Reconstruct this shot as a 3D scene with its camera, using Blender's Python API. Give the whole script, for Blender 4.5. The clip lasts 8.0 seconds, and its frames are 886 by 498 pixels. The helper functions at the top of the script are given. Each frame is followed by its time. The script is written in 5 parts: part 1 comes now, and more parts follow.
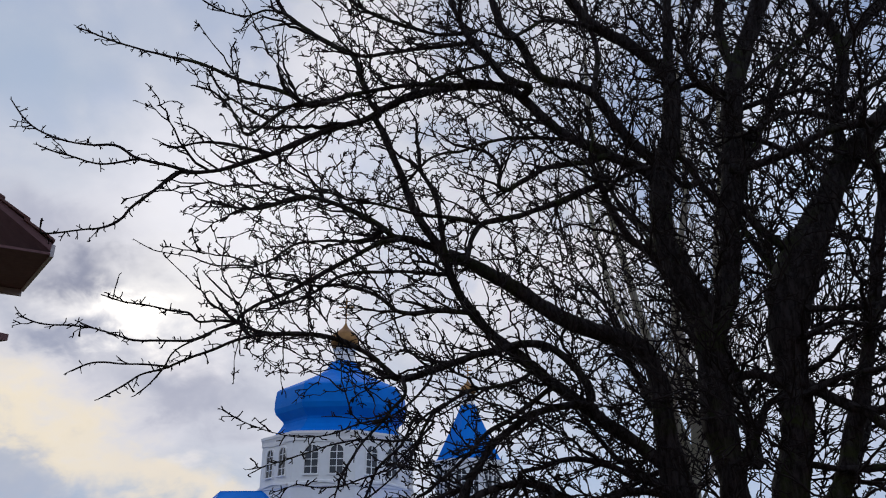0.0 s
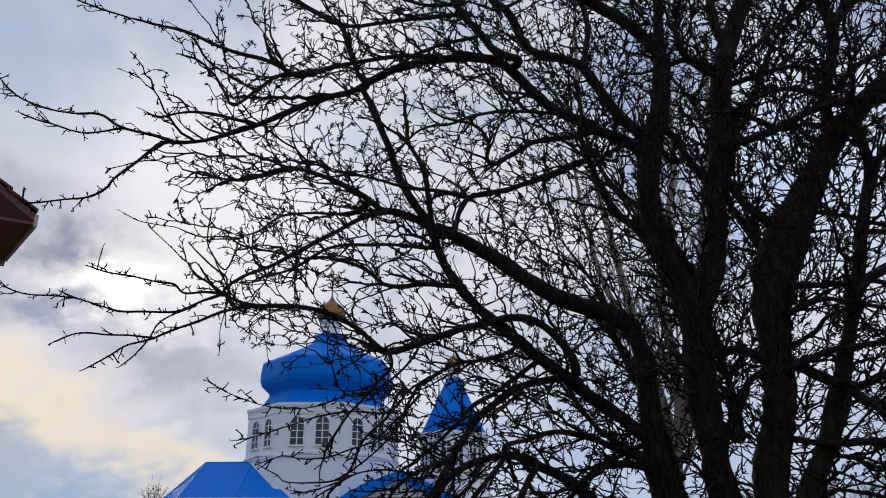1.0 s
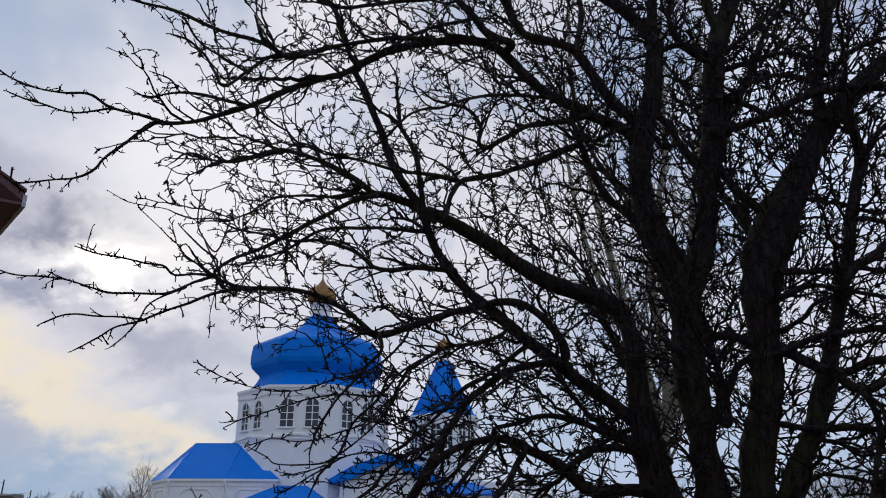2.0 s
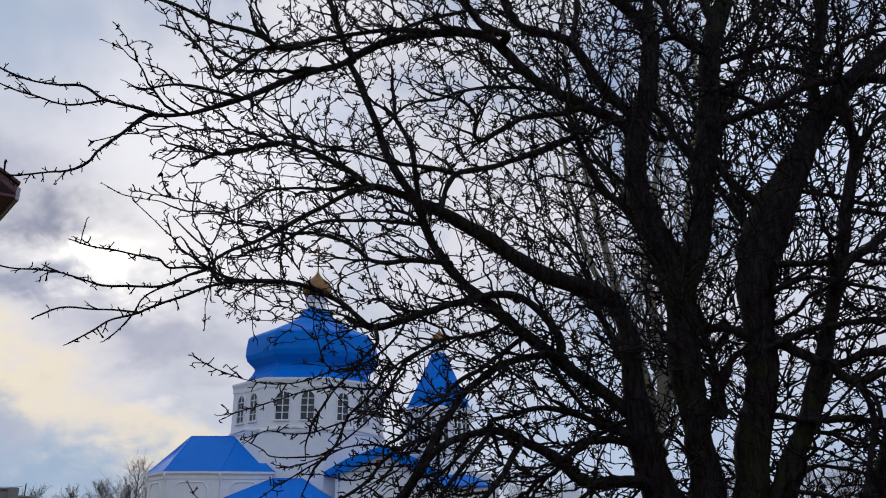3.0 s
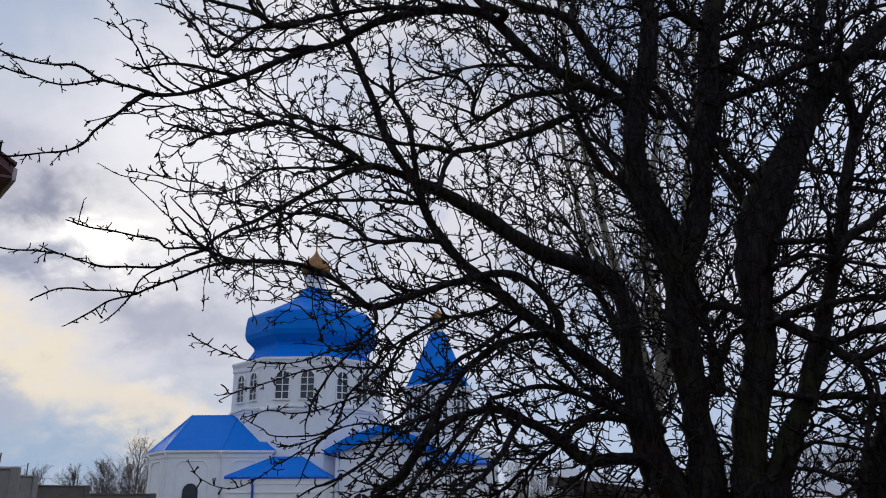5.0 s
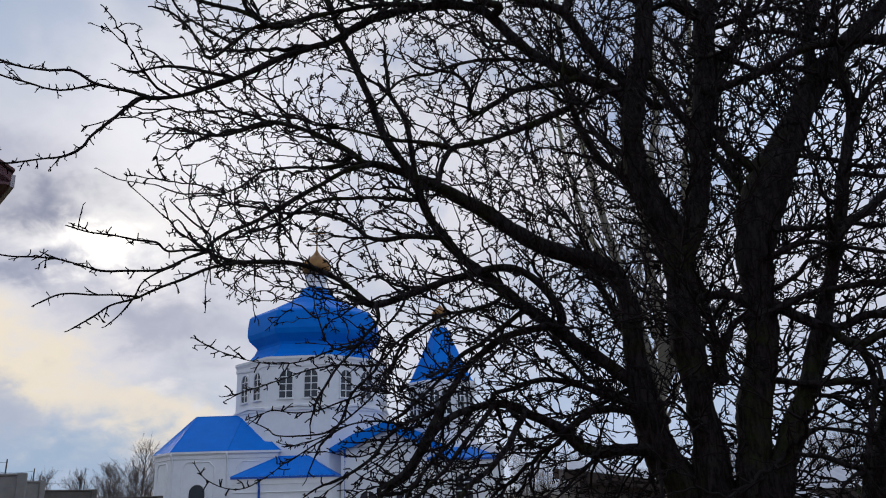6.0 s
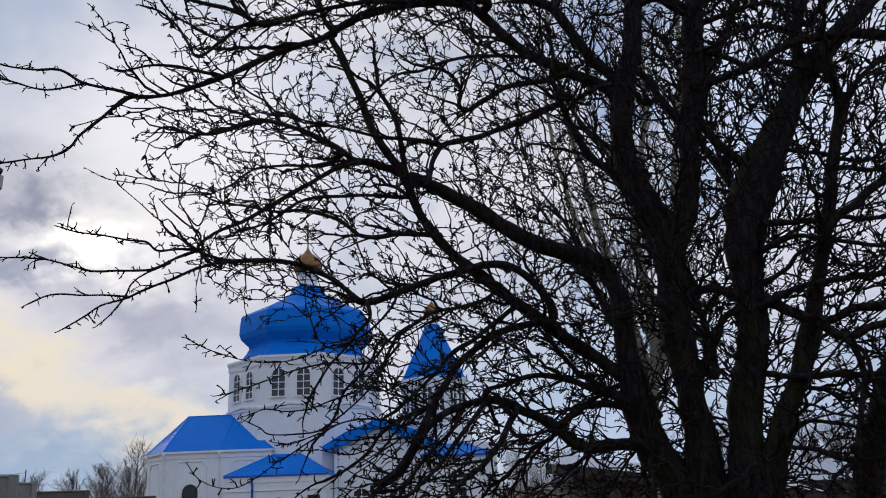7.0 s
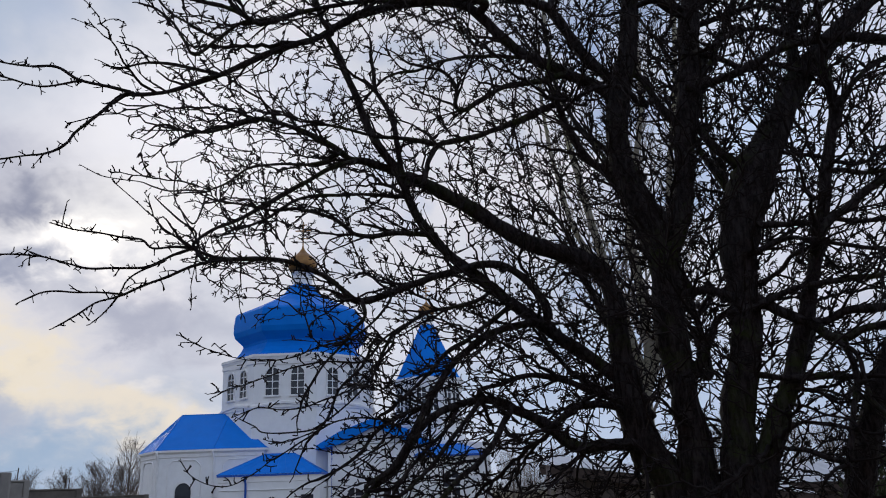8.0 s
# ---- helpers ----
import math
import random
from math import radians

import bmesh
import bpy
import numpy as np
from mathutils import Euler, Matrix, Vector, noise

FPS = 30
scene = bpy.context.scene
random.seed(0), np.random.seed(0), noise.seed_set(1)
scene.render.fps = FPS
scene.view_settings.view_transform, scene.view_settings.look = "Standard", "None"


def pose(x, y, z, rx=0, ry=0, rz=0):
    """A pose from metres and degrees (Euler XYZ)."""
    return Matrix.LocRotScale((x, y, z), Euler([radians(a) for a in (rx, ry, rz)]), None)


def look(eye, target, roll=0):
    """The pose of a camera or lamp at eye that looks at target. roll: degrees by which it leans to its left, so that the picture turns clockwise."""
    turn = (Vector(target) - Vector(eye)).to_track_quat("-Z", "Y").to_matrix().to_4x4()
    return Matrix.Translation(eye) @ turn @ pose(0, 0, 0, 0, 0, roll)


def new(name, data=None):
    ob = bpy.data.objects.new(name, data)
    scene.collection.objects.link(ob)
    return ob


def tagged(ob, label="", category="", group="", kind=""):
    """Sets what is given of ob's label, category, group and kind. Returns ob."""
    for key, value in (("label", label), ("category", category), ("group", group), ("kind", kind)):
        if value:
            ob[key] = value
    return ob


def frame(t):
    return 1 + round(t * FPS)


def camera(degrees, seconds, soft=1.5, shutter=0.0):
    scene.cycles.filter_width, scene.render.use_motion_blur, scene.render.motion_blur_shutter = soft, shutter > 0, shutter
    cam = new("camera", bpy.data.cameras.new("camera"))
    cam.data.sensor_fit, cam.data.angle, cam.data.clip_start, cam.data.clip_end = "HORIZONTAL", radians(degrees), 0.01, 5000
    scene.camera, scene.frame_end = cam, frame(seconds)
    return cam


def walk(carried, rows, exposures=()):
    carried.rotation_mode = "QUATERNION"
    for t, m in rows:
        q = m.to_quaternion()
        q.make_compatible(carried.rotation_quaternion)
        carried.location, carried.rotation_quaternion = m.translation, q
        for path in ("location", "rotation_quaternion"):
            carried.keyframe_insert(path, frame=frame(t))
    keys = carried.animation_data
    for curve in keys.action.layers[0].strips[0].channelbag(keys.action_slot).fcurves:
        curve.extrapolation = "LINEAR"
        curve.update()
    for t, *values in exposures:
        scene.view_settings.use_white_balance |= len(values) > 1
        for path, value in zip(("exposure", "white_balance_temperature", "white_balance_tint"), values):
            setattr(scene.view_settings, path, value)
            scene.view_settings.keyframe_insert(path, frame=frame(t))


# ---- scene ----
cam = camera(57.47, 8.0, 1.05)
# seconds; yaw, pitch, roll; sway of a camera held at head height
ROWS = [
    (0.0, 3.129, 22.600, -0.133, 0.005, -0.013, -0.006),
    (0.5, 2.543, 22.052, -0.122, 0.002, -0.006, -0.003),
    (1.0, 2.134, 20.740, 0.032, 0.003, -0.003, -0.004),
    (1.5, 1.723, 19.969, 0.268, 0.003, -0.002, -0.003),
    (3.0, 1.088, 19.057, 0.083, 0.000, 0.004, -0.001),
    (3.5, 0.907, 18.698, 0.123, -0.001, 0.006, -0.002),
    (4.0, 0.795, 18.283, 0.009, -0.001, 0.008, -0.001),
    (4.5, 0.906, 17.860, 0.089, 0.000, 0.009, 0.000),
    (6.0, 0.988, 17.251, -1.648, -0.001, 0.006, 0.004),
    (6.5, 0.732, 17.080, -2.316, 0.000, 0.005, 0.004),
    (7.0, 0.361, 16.999, -2.353, 0.001, 0.005, 0.005),
    (7.5, 0.157, 17.026, -2.123, 0.000, 0.001, 0.002),
    (8.0, 0.000, 17.000, -2.070, 0.000, 0.000, 0.000),
]
EYE = 1.6
walk(cam, [(t, pose(x, y, EYE + z, 0, 0, yaw) @ pose(0, 0, 0, 90 + pitch) @ pose(0, 0, 0, 0, 0, roll)) for t, yaw, pitch, roll, x, y, z in ROWS])

# ---- sky and sun ----
SUN_AZ, SUN_EL = -24.8, 16.5
world = bpy.data.worlds.new("world")
scene.world = world
world.use_nodes = True
wt = world.node_tree
wt.nodes.clear()


class Net:
    """A thin wrapper to wire nodes in few words."""

    def __init__(self, tree):
        self.tree = tree

    def node(self, kind, inputs=(), **props):
        n = self.tree.nodes.new(kind)
        if "operation" in props:
            n.operation = props["operation"]
        if "blend_type" in props:
            n.data_type, n.blend_type = "RGBA", props["blend_type"]
        for key, value in dict(inputs).items():
            if isinstance(value, bpy.types.NodeSocket):
                self.tree.links.new(value, n.inputs[key])
            else:
                n.inputs[key].default_value = value
        return n

    def math(self, op, a, b=0.0, c=0.0):
        return self.node("ShaderNodeMath", {0: a, 1: b, 2: c}, operation=op).outputs[0]

    def mix(self, fac, a, b, blend="MIX"):
        return self.node("ShaderNodeMix", {0: fac, 6: a, 7: b}, blend_type=blend).outputs[2]

    def noise(self, vector, scale, detail=4.0, rough=0.55, distortion=0.0):
        return self.node("ShaderNodeTexNoise", {"Vector": vector, "Scale": scale, "Detail": detail, "Roughness": rough, "Distortion": distortion}).outputs[0]

    def ramp(self, fac, *stops):
        n = self.node("ShaderNodeValToRGB", {0: fac})
        el = n.color_ramp.elements
        while len(el) < len(stops):
            el.new(0.5)
        for e, (p, c) in zip(el, stops):
            e.position, e.color = p, (*c, 1) if isinstance(c, tuple) else (c, c, c, 1)
        return n.outputs[0]


w = Net(wt)
direction = w.node("ShaderNodeTexCoord").outputs["Generated"]
split = w.node("ShaderNodeSeparateXYZ", {0: direction})
dx, dy, dz = split.outputs
azimuth = w.math("MULTIPLY", w.math("ARCTAN2", dx, dy), 57.2958)
height = w.math("MULTIPLY", w.math("ARCSINE", dz), 57.2958)
# cloud sheet: the direction laid on a flat layer overhead
lift = w.math("ADD", w.math("MAXIMUM", dz, 0.0), 0.55)
flat = w.node("ShaderNodeCombineXYZ", {0: w.math("DIVIDE", dx, lift), 1: w.math("DIVIDE", dy, lift), 2: 0.0}).outputs[0]
big = w.noise(flat, 2.8, 4.0, 0.5, 0.4)
fine = w.noise(flat, 8.0, 5.0, 0.55, 0.2)
warp_a = w.math("MULTIPLY", w.math("SUBTRACT", w.noise(flat, 5.5, 4.0, 0.55), 0.5), 12.0)
warp_h = w.math("MULTIPLY", w.math("SUBTRACT", w.noise(flat, 6.5, 4.0, 0.55, 0.3), 0.5), 7.0)
curl_a = w.math("MULTIPLY", w.math("SUBTRACT", w.noise(flat, 15.0, 4.0, 0.6, 0.4), 0.5), 6.0)
curl_h = w.math("MULTIPLY", w.math("SUBTRACT", w.noise(flat, 18.0, 4.0, 0.6, 0.4), 0.5), 4.5)
az_w = w.math("ADD", w.math("ADD", azimuth, warp_a), curl_a)
el_w = w.math("ADD", w.math("ADD", height, warp_h), curl_h)


def cloud(az, el, wide, high, slant=0.0):
    """A soft cloud bank in the sky, degrees."""
    a = w.math("SUBTRACT", az_w, az)
    e = w.math("SUBTRACT", w.math("SUBTRACT", el_w, el), w.math("MULTIPLY", a, slant))
    r = w.math("ADD", w.math("POWER", w.math("ABSOLUTE", w.math("DIVIDE", a, wide)), 2.0), w.math("POWER", w.math("ABSOLUTE", w.math("DIVIDE", e, high)), 2.0))
    return w.math("EXPONENT", w.math("MULTIPLY", r, -1.0))


clear = w.node("ShaderNodeTexSky")
clear.sky_type, clear.sun_disc = "NISHITA", False
clear.sun_elevation, clear.sun_rotation = radians(SUN_EL), radians(SUN_AZ)
blue = w.mix(1.0, clear.outputs[0], (0.1, 0.1, 0.1, 1), "MULTIPLY")
blue = w.mix(0.75, blue, (0.34, 0.44, 0.68, 1))
sheet = w.mix(w.ramp(big, (0.40, 0.0), (0.60, 1.0)), (0.46, 0.50, 0.60, 1), (0.76, 0.75, 0.81, 1))
sheet = w.mix(w.math("MULTIPLY", w.ramp(fine, (0.42, 0.0), (0.68, 1.0)), 0.35), sheet, (0.82, 0.83, 0.89, 1))
cover = w.ramp(w.math("ADD", w.math("MULTIPLY", big, 0.6), w.math("MULTIPLY", fine, 0.4)), (0.38, 0.0), (0.50, 1.0))
sky = w.mix(cover, blue, sheet)
# the sheet is brightest round the veiled sun and greyer away from it
sun_way = (math.sin(radians(SUN_AZ)) * math.cos(radians(SUN_EL)), math.cos(radians(SUN_AZ)) * math.cos(radians(SUN_EL)), math.sin(radians(SUN_EL)))
dot = w.node("ShaderNodeVectorMath", {0: direction, 1: sun_way}, operation="DOT_PRODUCT").outputs["Value"]
fall = w.ramp(dot, (0.0, (0.92, 1.02, 1.16)), (0.35, (0.84, 0.85, 0.89)), (0.60, (0.84, 0.85, 0.89)), (0.80, (0.95, 0.96, 0.98)), (0.93, (1.0, 1.0, 1.0)))
sky = w.mix(1.0, sky, fall, "MULTIPLY")


def bank(sky, amount, tone, *where):
    return w.mix(w.math("MULTIPLY", cloud(*where), amount), sky, (*tone, 1))


sky = bank(sky, 0.9, (0.88, 0.88, 0.95), -18, 24, 11, 8)
sky = bank(sky, 0.8, (0.40, 0.49, 0.64), -35.5, 31, 8, 5)
sky = bank(sky, 0.7, (0.42, 0.49, 0.64), -26, 36, 7, 3.5, 0.2)
sky = bank(sky, 0.9, (0.31, 0.43, 0.60), -27, 2.5, 14, 4.2)
sky = bank(sky, 0.85, (0.43, 0.54, 0.74), 16, 3.0, 24, 9.0)
sky = bank(sky, 0.7, (0.52, 0.66, 0.92), 25, 24, 8, 7)
sky = bank(sky, 0.9, (0.92, 0.90, 0.90), SUN_AZ + 1.5, SUN_EL + 2.2, 6.5, 4.0)
sky = bank(sky, 0.95, (0.88, 0.78, 0.62), -29.5, 9.4, 9, 2.3, -0.45)
sky = bank(sky, 0.8, (0.84, 0.75, 0.63), -20.5, 5.6, 5, 1.6, -0.35)
sky = bank(sky, 0.85, (0.40, 0.42, 0.53), -20.5, 12.0, 6.0, 2.4, -0.15)
sky = bank(sky, 0.95, (0.27, 0.29, 0.39), -28.6, 19.3, 3.6, 1.7, 0.25)
sky = bank(sky, 0.7, (0.38, 0.40, 0.52), -33, 21.5, 5, 2.2, 0.1)
sky = bank(sky, 0.9, (0.31, 0.34, 0.46), -30.5, 15.0, 3.8, 1.3, -0.2)
sky = bank(sky, 0.8, (0.42, 0.46, 0.58), -32, 5.5, 4, 1.8, 0)
sky = bank(sky, 0.85, (0.45, 0.49, 0.59), -31.5, 7.2, 3.2, 1.5)
sky = bank(sky, 1.0, (1.7, 1.6, 1.45), SUN_AZ, SUN_EL, 2.6, 1.35, 0.05)
ground_tone = w.mix(w.ramp(dz, (0.0, 1.0), (0.02, 0.0)), sky, (0.12, 0.12, 0.10, 1))
back = w.node("ShaderNodeBackground", {"Color": ground_tone, "Strength": 1.0})
wt.links.new(back.outputs[0], w.node("ShaderNodeOutputWorld").inputs[0])

sun = new("sun", bpy.data.lights.new("sun", "SUN"))
sun.data.energy, sun.data.angle, sun.data.color = 0.9, radians(12), (1.0, 0.93, 0.82)
a, e = radians(SUN_AZ), radians(SUN_EL)
sun.matrix_world = look((0, 0, 60), Vector((0, 0, 60)) - Vector((math.sin(a) * math.cos(e), math.cos(a) * math.cos(e), math.sin(e))))
scene.view_settings.exposure = 0.0


# ---- materials ----
def material(name, base, rough=0.7, metal=0.0, tones=None, scale=6.0, stain=None, stain_scale=1.2, bump=0.2, bump_scale=40.0, bump_dist=0.01, spec=0.4, coat=0.0):
    """A surface with fine grain, broad stains and relief, in metres."""
    m = bpy.data.materials.new(name)
    m.use_nodes = True
    n = Net(m.node_tree)
    bsdf = m.node_tree.nodes["Principled BSDF"]
    where = n.node("ShaderNodeTexCoord").outputs["Object"]
    col = n.mix(n.ramp(n.noise(where, scale, 5.0, 0.6), (0.3, 0.0), (0.7, 1.0)), (*base, 1), (*(tones or [c * 0.8 for c in base]), 1))
    if stain:
        col = n.mix(n.math("MULTIPLY", n.ramp(n.noise(where, stain_scale, 6.0, 0.65, 0.5), (0.5, 0.0), (0.75, 1.0)), 0.7), col, (*stain, 1))
    m.node_tree.links.new(col, bsdf.inputs["Base Color"])
    rn = n.math("ADD", n.math("MULTIPLY", n.math("SUBTRACT", n.noise(where, scale * 2.3, 3.0), 0.5), 0.3), rough)
    m.node_tree.links.new(rn, bsdf.inputs["Roughness"])
    bsdf.inputs["Metallic"].default_value = metal
    bsdf.inputs["Specular IOR Level"].default_value = spec
    bsdf.inputs["Coat Weight"].default_value = coat
    if bump:
        b = n.node("ShaderNodeBump", {"Strength": bump, "Distance": bump_dist, "Height": n.noise(where, bump_scale, 5.0, 0.65)})
        m.node_tree.links.new(b.outputs[0], bsdf.inputs["Normal"])
    return m




def bark_material():
    """Old bark: long grey ridges between dark furrows, with moss in patches."""
    m = bpy.data.materials.new("old_bark")
    m.use_nodes = True
    n = Net(m.node_tree)
    bsdf = m.node_tree.nodes["Principled BSDF"]
    where = n.node("ShaderNodeTexCoord").outputs["Object"]
    drawn = n.node("ShaderNodeMapping", {"Vector": where, "Scale": (1.0, 1.0, 0.22)}).outputs[0]
    ridge = n.noise(drawn, 42.0, 6.0, 0.65, 0.6)
    flake = n.noise(where, 75.0, 4.0, 0.6, 0.2)
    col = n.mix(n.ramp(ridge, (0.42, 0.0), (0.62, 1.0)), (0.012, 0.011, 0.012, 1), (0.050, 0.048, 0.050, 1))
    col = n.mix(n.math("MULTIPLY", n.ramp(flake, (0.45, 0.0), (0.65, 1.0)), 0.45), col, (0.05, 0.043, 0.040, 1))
    moss = n.ramp(n.noise(where, 2.6, 6.0, 0.7, 0.6), (0.53, 0.0), (0.68, 1.0))
    col = n.mix(n.math("MULTIPLY", moss, 0.7), col, (0.040, 0.060, 0.014, 1))
    m.node_tree.links.new(col, bsdf.inputs["Base Color"])
    bsdf.inputs["Roughness"].default_value = 0.92
    bsdf.inputs["Specular IOR Level"].default_value = 0.12
    rough = n.node("ShaderNodeBump", {"Strength": 1.0, "Distance": 0.016, "Height": n.math("ADD", ridge, n.math("MULTIPLY", flake, 0.25))})
    m.node_tree.links.new(rough.outputs[0], bsdf.inputs["Normal"])
    return m


BARK = bark_material()
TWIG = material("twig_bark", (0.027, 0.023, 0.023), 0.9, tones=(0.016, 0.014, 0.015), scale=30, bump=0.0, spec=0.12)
BIRCH = material("birch_bark", (0.24, 0.225, 0.18), 0.8, tones=(0.15, 0.14, 0.10), scale=5, stain=(0.19, 0.19, 0.06), stain_scale=1.6, bump=0.4, bump_scale=30)
BIRCH_TWIG = material("pale_twig", (0.17, 0.15, 0.13), 0.8, tones=(0.10, 0.085, 0.075), scale=12, bump=0.0)
FAR_TWIG = material("far_twig", (0.16, 0.13, 0.115), 0.85, tones=(0.10, 0.082, 0.075), scale=6, bump=0.0)
PLASTER = material("white_plaster", (0.80, 0.81, 0.82), 0.85, tones=(0.74, 0.75, 0.76), scale=3, stain=(0.67, 0.67, 0.67), stain_scale=0.5, bump=0.25, bump_scale=25)
TRIM = material("white_trim", (0.80, 0.80, 0.80), 0.7, tones=(0.72, 0.72, 0.73), scale=4, bump=0.1)
ROOF_BLUE = material("blue_painted_steel", (0.0008, 0.175, 0.66), 0.5, tones=(0.0008, 0.150, 0.58), scale=1.2, stain=(0.001, 0.195, 0.70), stain_scale=0.6, bump=0.05, bump_scale=3, bump_dist=0.02, spec=0.08)
PIPE_BLUE = material("blue_pipe_paint", (0.012, 0.10, 0.48), 0.45, bump=0.0)
GOLD = material("gold_leaf", (0.30, 0.165, 0.065), 0.42, metal=1.0, tones=(0.18, 0.10, 0.045), scale=3, bump=0.05)
GLASS = material("dark_window_glass", (0.020, 0.026, 0.034), 0.15, tones=(0.035, 0.04, 0.05), scale=1.5, bump=0.0, spec=0.4)
FENCE = material("fence_concrete", (0.27, 0.26, 0.24), 0.9, tones=(0.20, 0.19, 0.18), scale=3, stain=(0.14, 0.13, 0.12), stain_scale=0.8, bump=0.4)
FENCE_DARK = material("weathered_board", (0.13, 0.115, 0.10), 0.9, tones=(0.09, 0.08, 0.07), scale=4, bump=0.3)
SHEET = material("grey_roof_sheet", (0.46, 0.48, 0.52), 0.45, tones=(0.38, 0.40, 0.44), scale=3, stain=(0.30, 0.30, 0.30), stain_scale=0.9, bump=0.1)
FASCIA = material("dark_fascia_board", (0.055, 0.035, 0.028), 0.8, tones=(0.035, 0.025, 0.02), scale=9, bump=0.3)
SHED_WALL = material("old_brown_wall", (0.13, 0.105, 0.095), 0.9, tones=(0.085, 0.07, 0.065), scale=5, stain=(0.07, 0.06, 0.055), stain_scale=1.1, bump=0.4)
GRASS = material("winter_ground", (0.085, 0.090, 0.040), 0.95, tones=(0.12, 0.095, 0.055), scale=2.5, stain=(0.07, 0.055, 0.04), stain_scale=0.4, bump=0.8, bump_scale=14, bump_dist=0.05)
ROOF_RED = material("red_brown_tile", (0.085, 0.038, 0.034), 0.75, tones=(0.10, 0.04, 0.032), scale=7, stain=(0.07, 0.04, 0.035), stain_scale=2, bump=0.3)
SOFFIT = material("red_stained_board", (0.15, 0.075, 0.080), 0.7, tones=(0.11, 0.052, 0.056), scale=8, bump=0.2)
EAVE = material("aged_white_board", (0.50, 0.48, 0.50), 0.75, tones=(0.40, 0.38, 0.40), scale=5, stain=(0.28, 0.25, 0.25), stain_scale=2.0, bump=0.15)
BRICK = material("red_brick", (0.30, 0.11, 0.075), 0.9, tones=(0.22, 0.085, 0.06), scale=12, bump=0.4)
IVY = material("dark_evergreen", (0.030, 0.050, 0.018), 0.7, tones=(0.055, 0.075, 0.025), scale=14, bump=0.0)


# ---- building helpers ----
def link_mesh(name, verts, faces, mat, parent=None, label="", smooth=False):
    me = bpy.data.meshes.new(name)
    me.from_pydata([tuple(v) for v in verts], [], faces)
    me.materials.append(mat)
    if smooth:
        me.polygons.foreach_set("use_smooth", [True] * len(me.polygons))
    me.update()
    ob = new(name, me)
    if parent:
        ob.parent = parent
    if label:
        tagged(ob, label)
    return ob


def part(name, bm, mat, parent=None, label="", smooth=False):
    me = bpy.data.meshes.new(name)
    bmesh.ops.recalc_face_normals(bm, faces=bm.faces)
    bm.to_mesh(me)
    bm.free()
    me.materials.append(mat)
    if smooth:
        me.polygons.foreach_set("use_smooth", [True] * len(me.polygons))
    ob = new(name, me)
    if parent:
        ob.parent = parent
    if label:
        tagged(ob, label)
    return ob


def thing(name, at, label, category, group="", kind="", turn=0.0):
    ob = new(name)
    ob.matrix_basis = pose(*at, 0, 0, turn)
    ob.empty_display_size = 0.3
    return tagged(ob, label, category, group, kind)


def add_box(bm, lo, hi, bevel=0.0, turn=None):
    """An upright box between two corners, bevelled."""
    made = bmesh.ops.create_cube(bm, size=1.0)["verts"]
    c = [(p + q) / 2 for p, q in zip(lo, hi)]
    s = [abs(q - p) for p, q in zip(lo, hi)]
    for v in made:
        v.co = Vector((v.co.x * s[0] + c[0], v.co.y * s[1] + c[1], v.co.z * s[2] + c[2]))
        if turn:
            v.co = turn @ v.co
    if bevel:
        edges = {e for v in made for e in v.link_edges}
        bmesh.ops.bevel(bm, geom=list(edges), offset=bevel, segments=1, affect="EDGES")
    return bm


def box(name, lo, hi, mat, parent, bevel=0.01, label="", turn=None):
    return part(name, add_box(bmesh.new(), lo, hi, bevel, turn), mat, parent, label)


def loft(rings, close_bottom=True, close_top=True):
    """Rings of equally many points, joined into one skin."""
    n = len(rings[0])
    verts = [p for r in rings for p in r]
    faces = []
    for k in range(len(rings) - 1):
        for i in range(n):
            j = (i + 1) % n
            faces.append((k * n + i, k * n + j, (k + 1) * n + j, (k + 1) * n + i))
    if close_bottom:
        faces.append(tuple(reversed(range(n))))
    if close_top:
        faces.append(tuple(range((len(rings) - 1) * n, len(rings) * n)))
    return verts, faces


def polygon(n, radius, z, start=0.0, c=(0.0, 0.0)):
    return [(c[0] + radius * math.sin(start + 2 * math.pi * i / n), c[1] - radius * math.cos(start + 2 * math.pi * i / n), z) for i in range(n)]


def turned(name, profile, sides, mat, parent, start=0.0, label="", smooth=False, c=(0.0, 0.0)):
    """A many-sided body from (radius, height) pairs."""
    return link_mesh(name, *loft([polygon(sides, r, z, start, c) for r, z in profile]), mat, parent, label, smooth)


